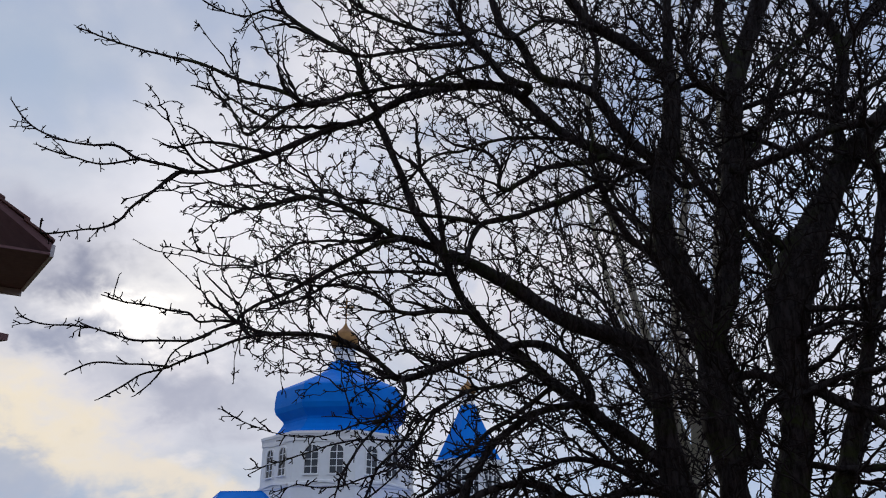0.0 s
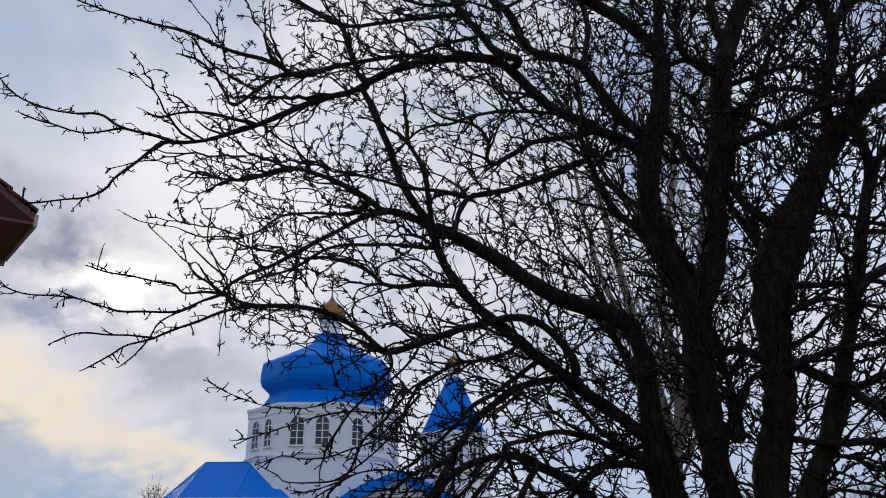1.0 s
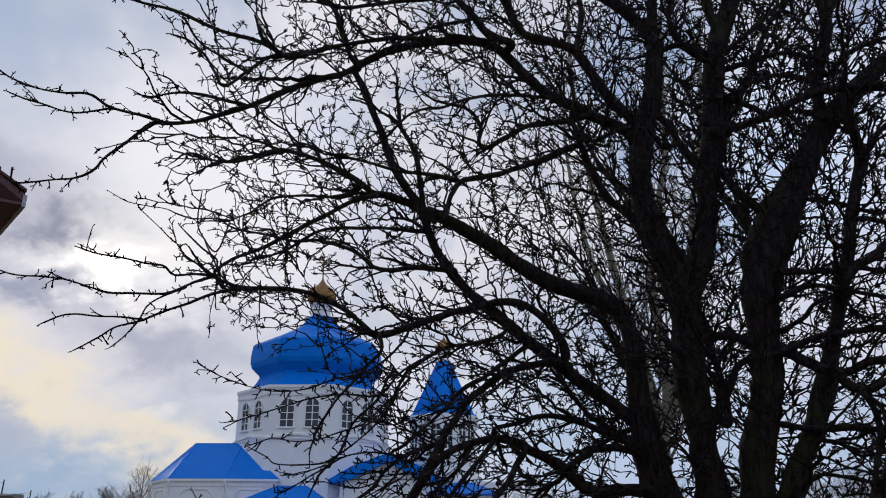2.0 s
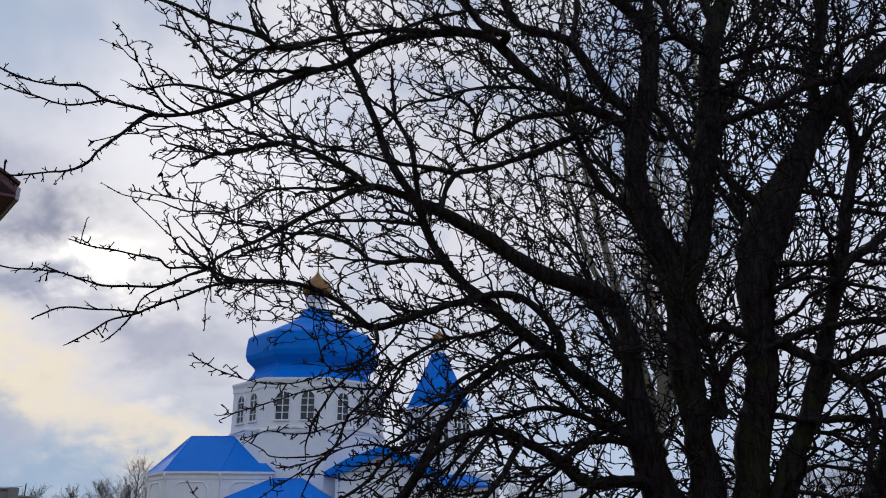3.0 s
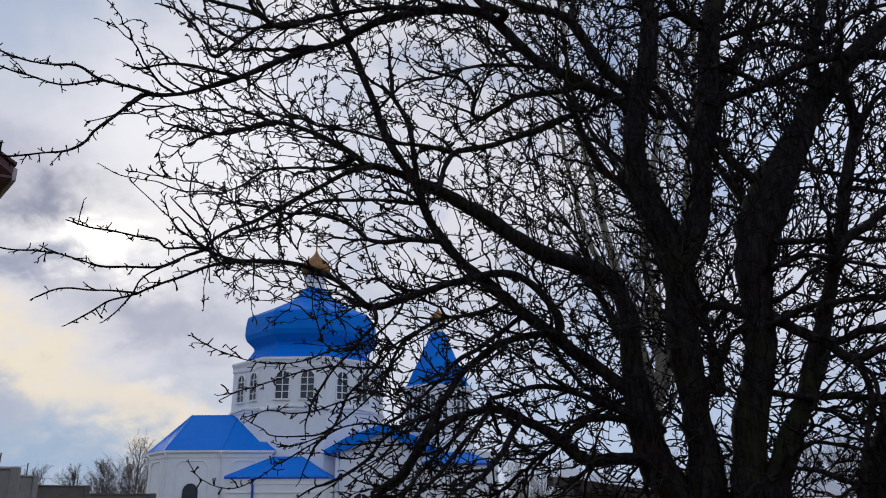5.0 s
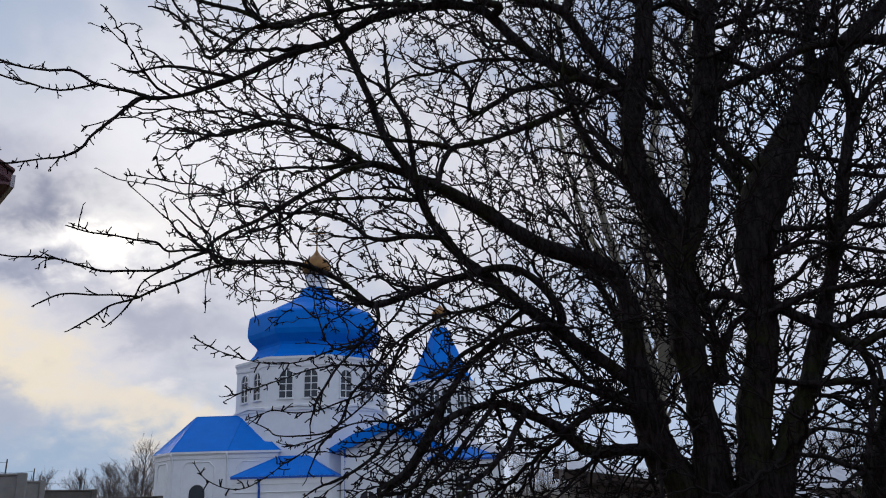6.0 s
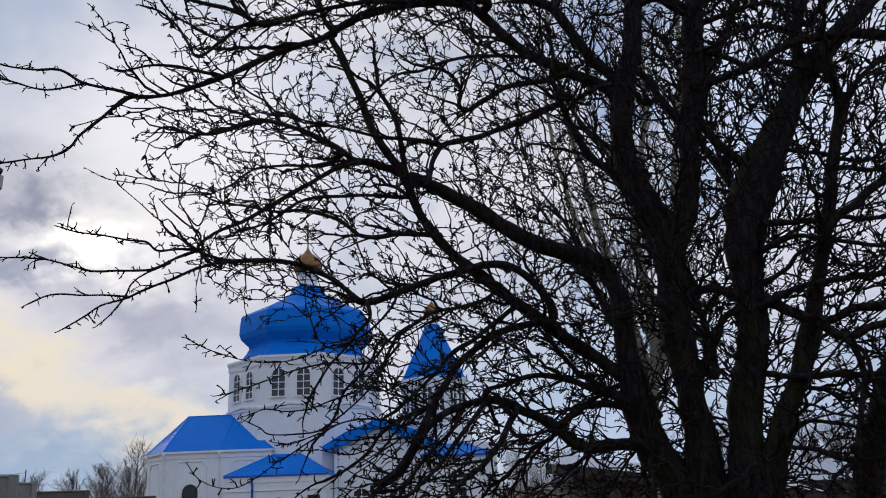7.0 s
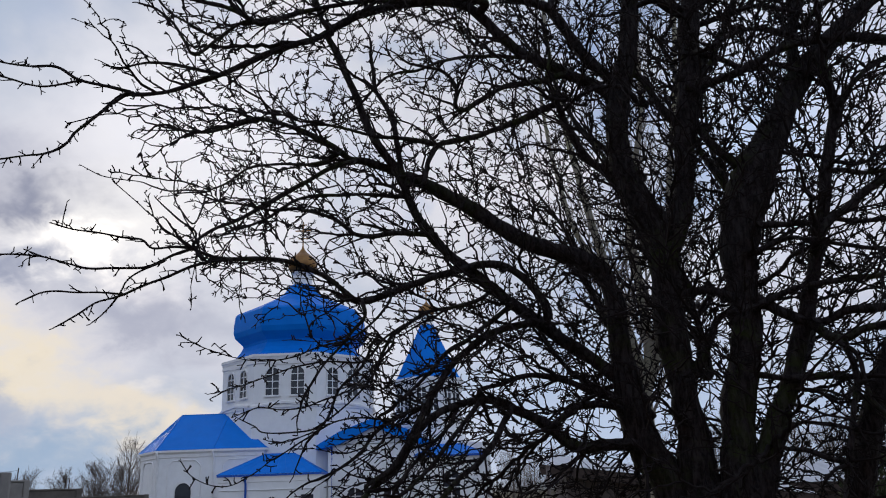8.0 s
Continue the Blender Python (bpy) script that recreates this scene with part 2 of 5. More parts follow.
class Skin:
    """Gathers many tapered tubes into one mesh."""

    def __init__(self):
        self.v, self.f = [], []

    def tube(self, pts, radii, sides=4, knots=0.0):
        base, n = len(self.v), len(pts)
        tang = (pts[1] - pts[0]).normalized()
        side = tang.orthogonal().normalized()
        for i in range(n):
            t = (pts[min(i + 1, n - 1)] - pts[max(i - 1, 0)])
            t = t.normalized() if t.length > 1e-9 else tang
            side = (side - t * side.dot(t))
            side = side.normalized() if side.length > 1e-6 else t.orthogonal().normalized()
            up = t.cross(side)
            for k in range(sides):
                a = 2 * math.pi * k / sides
                r = radii[i]
                if knots:
                    q = pts[i] + (side * math.cos(a) + up * math.sin(a)) * r
                    r *= 1 + knots * (noise.noise(q * 9.0) + 0.6 * noise.noise(q * 24.0))
                self.v.append(pts[i] + (side * math.cos(a) + up * math.sin(a)) * r)
        for i in range(n - 1):
            for k in range(sides):
                l = (k + 1) % sides
                self.f.append((base + i * sides + k, base + i * sides + l, base + (i + 1) * sides + l, base + (i + 1) * sides + k))
        self.f.append(tuple(base + (n - 1) * sides + k for k in range(sides)))

    def link(self, name, mat, parent=None, label="", smooth=True):
        return link_mesh(name, self.v, self.f, mat, parent, label, smooth)


def smooth_line(pts, steps):
    """A Catmull-Rom line through pts."""
    out = []
    n = len(pts)
    for i in range(n - 1):
        p0, p1, p2, p3 = pts[max(i - 1, 0)], pts[i], pts[i + 1], pts[min(i + 2, n - 1)]
        for s in range(steps):
            t = s / steps
            out.append(0.5 * ((2 * p1) + (p2 - p0) * t + (2 * p0 - 5 * p1 + 4 * p2 - p3) * t * t + (3 * p1 - p0 - 3 * p2 + p3) * t ** 3))
    out.append(pts[-1].copy())
    return out


# ---- ground ----
def ground_sheet():
    n, size = 60, 900.0
    verts, faces = [], []
    for j in range(n + 1):
        for i in range(n + 1):
            u, v = 2 * i / n - 1, 2 * j / n - 1
            x, y = size * u * abs(u) ** 1.6, size * v * abs(v) ** 1.6
            z = 0.05 * noise.noise(Vector((x * 0.2, y * 0.2, 0))) if abs(x) < 60 and abs(y) < 60 else 0.0
            verts.append((x, y, z - 0.03))
    for j in range(n):
        for i in range(n):
            a = j * (n + 1) + i
            faces.append((a, a + 1, a + n + 2, a + n + 1))
    tagged(link_mesh("ground", verts, faces, GRASS, None, "", True), "dull winter grass and bare earth yard", "ground", "", "structure")


ground_sheet()


# ---- the church ----
CHURCH = (-8.56, 47.18, 0.0)
church = thing("church", CHURCH, "white plastered church with blue metal roofs and gilded cupolas", "church", turn=-1.3)
EIGHTH = math.pi / 8


def arched_window(parent, centre, normal_angle, width, height, depth=0.12, bars=3, name="window"):
    """A round-headed window set into a wall: dark glass, white frame and glazing bars. centre: middle of the sill, on the wall's face."""
    m = Matrix.Translation(centre) @ Matrix.Rotation(normal_angle, 4, "Z")
    r = width / 2
    head = [(r * math.cos(math.pi * k / 8), height - r + r * math.sin(math.pi * k / 8)) for k in range(9)]
    outline = [(r, 0.0)] + head + [(-r, 0.0)]
    glass_v = [m @ Vector((x, -0.012, z)) for x, z in outline]
    win = link_mesh(name, glass_v, [tuple(range(len(outline)))], GLASS, parent, "round-headed window with white glazing bars")
    # frame: a raised band round the opening
    outer = [(x * (1 + 0.11 / width), (z + 0.07 if z > 0 else z)) for x, z in outline]
    n = len(outline)
    fv = [m @ Vector((x, y, z)) for y in (0.0, -0.07) for x, z in outline] + [m @ Vector((x, y, z)) for y in (0.0, -0.07) for x, z in outer]
    ff = []
    for k in range(n - 1):
        ff += [(n + k, n + k + 1, 3 * n + k + 1, 3 * n + k), (k, k + 1, n + k + 1, n + k), (2 * n + k, 3 * n + k, 3 * n + k + 1, 2 * n + k + 1)]
    link_mesh("window_frame", fv, ff, TRIM, win)
    part("sill", add_box(bmesh.new(), (-r - 0.1, -0.14, -0.09), (r + 0.1, 0.02, 0.0), 0.01, m), TRIM, win)
    if bars:
        box("glazing_bar", (-0.024, -0.045, 0.0), (0.024, -0.014, height), TRIM, win, 0, turn=m)
    for k in range(1, bars + 1):
        z = height * k / (bars + 1)
        box("glazing_bar", (-r, -0.043, z - 0.02), (r, -0.014, z + 0.02), TRIM, win, 0, turn=m)
    return win


def drum(cx, cy, radius, z0, z1, over, windows, wide, tall, sill, spread, name="drum"):
    """An eight-sided drum with cornice, ledge and paired windows on its faces."""
    d = turned(name, [(radius, z0), (radius, z1)], 8, PLASTER, church, EIGHTH, c=(cx, cy))
    turned("cornice", [(radius, z1 - 0.52), (radius * 1.005 + 0.04, z1 - 0.50), (radius + 0.05, z1 - 0.30), (radius * over - 0.03, z1 - 0.16), (radius * over, z1 - 0.14), (radius * over, z1), (radius * 0.80, z1 + 0.15)], 8, TRIM, d, EIGHTH, c=(cx, cy))
    turned("ledge", [(radius, z0 - 0.05), (radius + 0.12, z0 + 0.02), (radius + 0.12, z0 + 0.12), (radius, z0 + 0.24)], 8, TRIM, d, EIGHTH, c=(cx, cy))
    apothem, half = radius * math.cos(EIGHTH), radius * math.sin(EIGHTH)
    for k in windows:
        a = k * math.pi / 4
        for s in (-1, 1):
            x, y = s * spread * half, -apothem
            c = Vector((cx + x * math.cos(a) - y * math.sin(a), cy + x * math.sin(a) + y * math.cos(a), sill))
            arched_window(church, c, a, wide, tall)
        # low eyebrow moulding over each pair
        m = Matrix.Translation((cx, cy, 0)) @ Matrix.Rotation(a, 4, "Z")
        bm = bmesh.new()
        pts = [(-half * 0.85, 0.0), (-half * 0.3, 0.10), (0.0, 0.16), (half * 0.3, 0.10), (half * 0.85, 0.0)]
        for (xa, za), (xb, zb) in zip(pts, pts[1:]):
            vs = [bm.verts.new(m @ Vector((x, -apothem - y, sill - 0.62 + z + dz_))) for x, z in ((xa, za), (xb, zb)) for y, dz_ in ((0.0, 0.0), (0.17, 0.02), (0.17, 0.12), (0.0, 0.18))]
            for i in range(3):
                bm.faces.new((vs[i], vs[i + 1], vs[i + 5], vs[i + 4]))
        part("moulding", bm, TRIM, d)
        # raised panel line above the windows
        bm = bmesh.new()
        add_box(bm, (-half * 0.55, -apothem - 0.05, sill + tall + 0.16), (half * 0.55, -apothem + 0.02, sill + tall + 0.24), 0.01, m)
        part("panel_moulding", bm, TRIM, d)
    return d


def seamed_dome(cx, cy, profile, parent_label, sides=8):
    """A faceted onion roof of painted steel with raised ribs at the corners and standing seams."""
    rings = []
    for (r, z) in profile:
        rings.append(polygon(sides, r, z, EIGHTH, (cx, cy)))
    roof = link_mesh("dome", *loft(rings), ROOF_BLUE, church, parent_label)
    for i in range(sides):
        skin = Skin()
        skin.tube([Vector(r[i]) for r in rings[:-1]], [0.022] * (len(rings) - 1), 5)
        skin.link("rib", ROOF_BLUE, roof)
    for i in range(sides):
        j = (i + 1) % sides
        for t in (0.25, 0.5, 0.75):
            skin = Skin()
            skin.tube([Vector(r[i]).lerp(Vector(r[j]), t) for r in rings[:-1]], [0.005] * (len(rings) - 1), 3)
            skin.link("seam", ROOF_BLUE, roof)
    return roof


def cupola(cx, cy, z, s):
    """White neck, gilded onion and cross; s: the onion's greatest radius."""
    neck = turned("neck", [(s * 1.0, z), (s * 0.78, z + s * 0.5), (s * 0.72, z + s * 1.28), (s * 0.90, z + s * 1.36), (s * 0.90, z + s * 1.46), (s * 0.6, z + s * 1.5)], 12, TRIM, church, 0, "white turned neck", c=(cx, cy))
    z += s * 1.46
    prof = [(0.62, 0.0), (0.88, 0.14), (1.0, 0.40), (1.0, 0.72), (0.86, 1.0), (0.58, 1.24), (0.30, 1.46), (0.12, 1.70), (0.05, 1.9)]
    onion = turned("onion", [(r * s * 1.14, z + h * s * 1.15) for r, h in prof], 16, GOLD, neck, 0, "gilded onion cupola", True, (cx, cy))
    bm = bmesh.new()
    top = z + 2.12 * s
    t = 0.028 + s * 0.012
    add_box(bm, (cx - t, cy - t, top), (cx + t, cy + t, top + 2.15 * s), 0.01)
    add_box(bm, (cx - 0.62 * s, cy - t * 0.8, top + 1.35 * s), (cx + 0.62 * s, cy + t * 0.8, top + 1.35 * s + 2 * t), 0.01)
    add_box(bm, (cx - 0.32 * s, cy - t * 0.8, top + 1.85 * s), (cx + 0.32 * s, cy + t * 0.8, top + 1.85 * s + 1.6 * t), 0.01)
    add_box(bm, (cx - 0.36 * s, cy - t * 0.8, top + 0.70 * s), (cx + 0.36 * s, cy + t * 0.8, top + 0.70 * s + 1.6 * t), 0.01)
    part("cross", bm, GOLD, neck, "gilded cross")


# central drum and the body below it
drum(0, 0, 4.4, 6.35, 9.24, 1.028, (-2, -1, 0, 1, 2), 0.70, 1.48, 7.02, 0.40)
turned("body", [(4.46, 0.0), (4.46, 6.38)], 8, PLASTER, church, EIGHTH)
seamed_dome(0, 0, [(4.0, 9.30), (3.72, 9.50), (3.48, 9.80), (3.32, 10.10), (3.36, 10.24), (3.80, 10.64), (3.90, 10.92), (3.89, 11.4), (3.82, 11.93), (3.70, 12.05), (2.34, 12.68), (1.5, 13.12), (1.1, 13.40), (0.86, 13.72), (0.80, 13.95), (0.6, 13.97)], "eight-sided bulging blue metal dome")
cupola(0, 0, 13.68, 0.77)


def wing(eave, ridge, z_eave, z_ridge, wall_in, name, gutter=None):
    """A low wing: walls under a hipped roof. eave: corner points in plan, in turn; ridge: two points in plan."""
    n = len(eave)
    c = Vector((sum(p[0] for p in eave) / n, sum(p[1] for p in eave) / n))
    inner = [(c + (Vector(p) - c) * wall_in) for p in eave]
    w_ = link_mesh(name, *loft([[(p.x, p.y, 0.0) for p in inner], [(p.x, p.y, z_eave) for p in inner]]), PLASTER, church, "white plastered church wing")
    fr = [(c + (Vector(p) - c) * (wall_in + k)) for k in (0.0, 0.012, 0.03) for p in eave]
    rings = [[(p.x, p.y, z) for p in fr[k * n:(k + 1) * n]] for k, z in ((0, z_eave - 0.38), (1, z_eave - 0.36), (1, z_eave - 0.2), (2, z_eave - 0.06))]
    link_mesh("cornice", *loft(rings), TRIM, w_)
    low = [(x, y, z_eave) for x, y in eave]
    drop = [(x, y, z_eave - 0.10) for x, y in eave]
    link_mesh("gutter", *loft([drop, low]), gutter or TRIM, w_)
    a, b = Vector((*ridge[0], z_ridge)), Vector((*ridge[1], z_ridge))
    verts, faces = [Vector((x, y, z_eave + 0.006)) for x, y in eave] + [a, b], []
    near = [n if (Vector(p) - a.xy).length < (Vector(p) - b.xy).length else n + 1 for p in eave]
    for i in range(n):
        j = (i + 1) % n
        faces.append((i, j, near[j], near[i]) if near[i] != near[j] else (i, j, near[i]))
    roof = link_mesh("roof", verts, faces, ROOF_BLUE, w_, "hipped blue sheet-metal roof")
    def ridge_line(name, p, q, r):
        skin = Skin()
        skin.tube([p, q], [r, r], 4)
        skin.link(name, ROOF_BLUE, w_)

    if n:
        for i in range(n):
            j = (i + 1) % n
            p, q, u, v = verts[i], verts[j], verts[near[i]], verts[near[j]]
            k = max(2, int((q - p).length / 0.55))
            for s in range(1, k if i == 0 or n == 4 and i == 3 else 1):
                t = s / k
                ridge_line("seam", p.lerp(q, t) + Vector((0, 0, 0.004)), u.lerp(v, t) + Vector((0, 0, 0.004)), 0.014)
            ridge_line("hip_ridge", p, u, 0.03)
        if (a - b).length > 0.05:
            ridge_line("ridge", a, b, 0.03)
    return w_, inner


def local(x, y):
    """World place to the church's own plan."""
    v = church.matrix_basis.inverted() @ Vector((x, y, 0))
    return (v.x, v.y)


# apse wing
apse, apse_in = wing([local(-16.75, 44.6), local(-14.95, 42.1), local(-12.04, 42.1), local(-9.42, 42.5), local(-9.42, 49.0), local(-14.95, 49.4), local(-16.75, 47.0)], [local(-14.7, 45.2), local(-12.1, 45.2)], 4.30, 6.36, 0.955, "apse")


def wall_frame(p, q):
    """The pose of a wall from p to q in plan: x along it, -y outwards."""
    p, q = Vector((*p, 0)), Vector((*q, 0))
    return Matrix.Translation((p + q) / 2) @ Matrix.Rotation(math.atan2(q.y - p.y, q.x - p.x), 4, "Z"), (q - p).length


def sunk_panel(p, q, z0, z1, inset, parent):
    """A raised moulding with cut corners that frames a wall panel."""
    m, length = wall_frame(p, q)
    h, c = length / 2 - inset, 0.28
    line = [(-h, z0), (-h, z1 - c), (-h + c, z1), (h - c, z1), (h, z1 - c), (h, z0)]
    skin = Skin()
    skin.tube([m @ Vector((x, -0.01, z)) for x, z in line], [0.04] * len(line), 4)
    skin.link("panel_moulding", TRIM, parent, smooth=False)
    return m, length


for k in range(3):
    m, _ = sunk_panel(apse_in[k], apse_in[k + 1], 0.6, 3.78, 0.55, apse)
    if k == 1:
        arched_window(church, m @ Vector((0, 0, 1.1)), m.to_euler().z, 0.82, 1.58, bars=0)


def downpipe(x, y, z_top, mat, r=0.055, name="downpipe"):
    p = thing(name, (x, y, 0), "blue painted round metal downpipe on the church wall" if mat == PIPE_BLUE else "white round metal downpipe at the apse corner", "downpipe", "church downpipes")
    skin = Skin()
    skin.tube([Vector((0, 0.0, 0.15)), Vector((0, 0, z_top - 0.5)), Vector((0, -0.05, z_top - 0.35)), Vector((0, -0.22, z_top - 0.12)), Vector((0, -0.25, z_top))], [r] * 5, 8)
    skin.link("pipe", mat, p)
    for z in (0.8, 2.2, z_top - 0.7):
        turned("bracket", [(r + 0.012, z), (r + 0.012, z + 0.04)], 8, mat, p)
    return p


downpipe(-14.86, 42.22, 4.22, TRIM)
downpipe(-12.02, 42.22, 4.22, TRIM)
downpipe(-9.93, 40.5, 2.9, PIPE_BLUE)
downpipe(-6.1, 42.85, 4.3, PIPE_BLUE)

# side porch
porch, porch_in = wing([local(-11.35, 40.5), local(-6.27, 40.5), local(-6.27, 44.2), local(-11.35, 44.2)], [local(-9.5, 42.7), local(-8.0, 42.7)], 2.93, 3.98, 0.965, "porch", PIPE_BLUE)
m, _ = wall_frame(porch_in[0], porch_in[1])
arched_window(church, m @ Vector((0.15, 0, 1.15)), m.to_euler().z, 0.42, 0.72, bars=1)
box("opening", (1.55, -0.03, 0.9), (2.15, 0.02, 1.92), GLASS, porch, 0.005, "dark square window", m)
skin = Skin()
skin.tube([m @ Vector((x, -0.02, 2.2)) for x in (-2.4, 2.4)], [0.03, 0.03], 4)
skin.link("string_course", TRIM, porch)

# nave arm with a low gable to the yard
nave = link_mesh("nave", *loft([[(*local(x, y), 0.0) for x, y in ((-6.3, 42.8), (0.2, 42.8), (2.2, 46.0), (2.2, 51.0), (-6.3, 51.0))], [(*local(x, y), 4.35) for x, y in ((-6.3, 42.8), (0.2, 42.8), (2.2, 46.0), (2.2, 51.0), (-6.3, 51.0))]]), PLASTER, church, "white plastered nave")
gab = [(-6.85, 4.30), (-5.7, 4.95), (-3.9, 5.60), (-2.1, 4.95), (-0.95, 4.30)]
gv = [(*local(x, y), z) for y in (42.4, 47.5) for x, z in gab] + [(*local(x, y), z - k) for y in (42.4, 47.5) for (x, z), k in zip(gab, (0.22, 0.62, 0.42, 0.62, 0.22))]
gf = [(k, k + 1, 6 + k, 5 + k) for k in range(4)] + [(k, 10 + k, 11 + k, k + 1) for k in range(4)] + [(10 + k, 15 + k, 16 + k, 11 + k) for k in range(4)] + [(5 + k, 6 + k, 16 + k, 15 + k) for k in range(4)] + [(0, 5, 15, 10), (4, 14, 19, 9)]
link_mesh("roof", gv, gf, ROOF_BLUE, nave, "curved blue sheet-metal gable roof")
pv = [(*local(x, 42.8), z) for x, z in gab[0:1] + [(x, z - 0.4) for x, z in gab[1:4]] + gab[4:]] + [(*local(x, 46.5), z) for x, z in gab[0:1] + [(x, z - 0.4) for x, z in gab[1:4]] + gab[4:]]
link_mesh("pediment", pv, [(0, 1, 2, 3, 4), (9, 8, 7, 6, 5), (0, 4, 9, 5)], PLASTER, nave)
for x in (-4.9, -3.05, -1.2):
    arched_window(church, Vector((*local(x, 42.79), 0.55)), 0.0, 0.85, 1.6)
west, west_in = wing([local(-1.75, 40.0), local(1.75, 40.0), local(1.75, 46.0), local(-1.75, 46.0)], [local(-0.5, 42.6), local(0.5, 42.6)], 3.52, 4.15, 0.95, "vestibule", PIPE_BLUE)
m, _ = wall_frame(west_in[0], west_in[1])
arched_window(church, m @ Vector((0, 0, 1.2)), 0.0, 0.8, 1.6)

# bell tower
TX, TY = local(-1.12, 47.2)
drum(TX, TY, 2.02, 5.3, 8.02, 1.06, (-1, 0, 1), 0.52, 1.35, 6.15, 0.42, "bell_tower")
turned("tower_base", [(2.1, 0.0), (2.1, 5.32)], 8, PLASTER, church, EIGHTH, c=(TX, TY))
seamed_dome(TX, TY, [(2.0, 8.05), (1.88, 8.16), (1.25, 9.5), (0.72, 10.6), (0.40, 11.35), (0.3, 11.4)], "tall eight-sided blue tent roof")
cupola(TX, TY, 11.3, 0.42)


# ---- the old pear tree ----
pear = thing("pear_tree", (1.55, 4.5, 0.0), "old bare pear tree with dark gnarled limbs and dense spurs", "tree")
HOME = Vector((1.55, 4.5, 0.0))
rng = random.Random(7)


def wander(v, amount):
    return (v + Vector((rng.gauss(0, 1), rng.gauss(0, 1), rng.gauss(0, 1))) * amount).normalized()


def spur(skin, at, way, length, r):
    """A short crooked fruiting spur, often forked at its tip."""
    mid = at + way * length * 0.55
    bend = wander(way, 0.5)
    tip = mid + bend * length * 0.5
    skin.tube([at, mid, tip], [r * 1.1, r * 0.82, r * 0.74], 3)
    if length > 0.026 and rng.random() < 0.65:
        fork = wander(way, 0.75)
        skin.tube([mid, mid + fork * length * 0.55], [r * 0.8, r * 0.68], 3)


def shoot(skin, at, way, length, r, level):
    """A twig that zigzags from bud to bud and bears spurs and smaller twigs. level 0: a bough; 1: a branchlet; 2: a twig."""
    step = (0.065, 0.045, 0.034)[level]
    n = max(3, int(length / step))
    pts, dirs = [at], []
    for i in range(n):
        way = wander(way + Vector((0, 0, 0.02)), (0.12, 0.15, 0.19)[level])
        dirs.append(way)
        pts.append(pts[-1] + way * step)
    radii = [max(r * 1.1 * (1 - 0.72 * i / n), 0.0024) for i in range(n + 1)]
    skin.tube(pts, radii, 5 if r > 0.009 else 4 if r > 0.005 else 3)
    for i in range(1, n + 1):
        d = dirs[i - 1]
        if level < 2:
            for _ in range(2 if level == 0 else 1):
                if rng.random() < (0.55 if level == 0 else 0.34):
                    side = (wander(d, 0.65) + d * 0.4).normalized()
                    shoot(skin, pts[i], side, max(0.09, length * (1 - 0.5 * i / n) * rng.uniform(0.22, 0.55)), max(radii[i] * 0.62, 0.0044), level + 1)
        if rng.random() < (0.35, 0.5, 0.65)[level]:
            side = (wander(d, 1.0) + Vector((0, 0, 0.12))).normalized()
            spur(skin, pts[i], side, rng.uniform(0.018, 0.05), min(0.0058, max(0.0040, radii[i] * 0.7)))


GIRTH = []  # knots of the growing crown: place, direction, radius, the growth mesh that it belongs to
GROWTH = []
JOINTS = []  # every knot that a limb may start from
FEET = []  # where the stems come up from the trunk: place, direction, girth


EYE_AT = Vector((0, 0, EYE)) - HOME


def slant(p):
    d = p - EYE_AT
    return Vector((d.x / d.y, d.z / d.y))


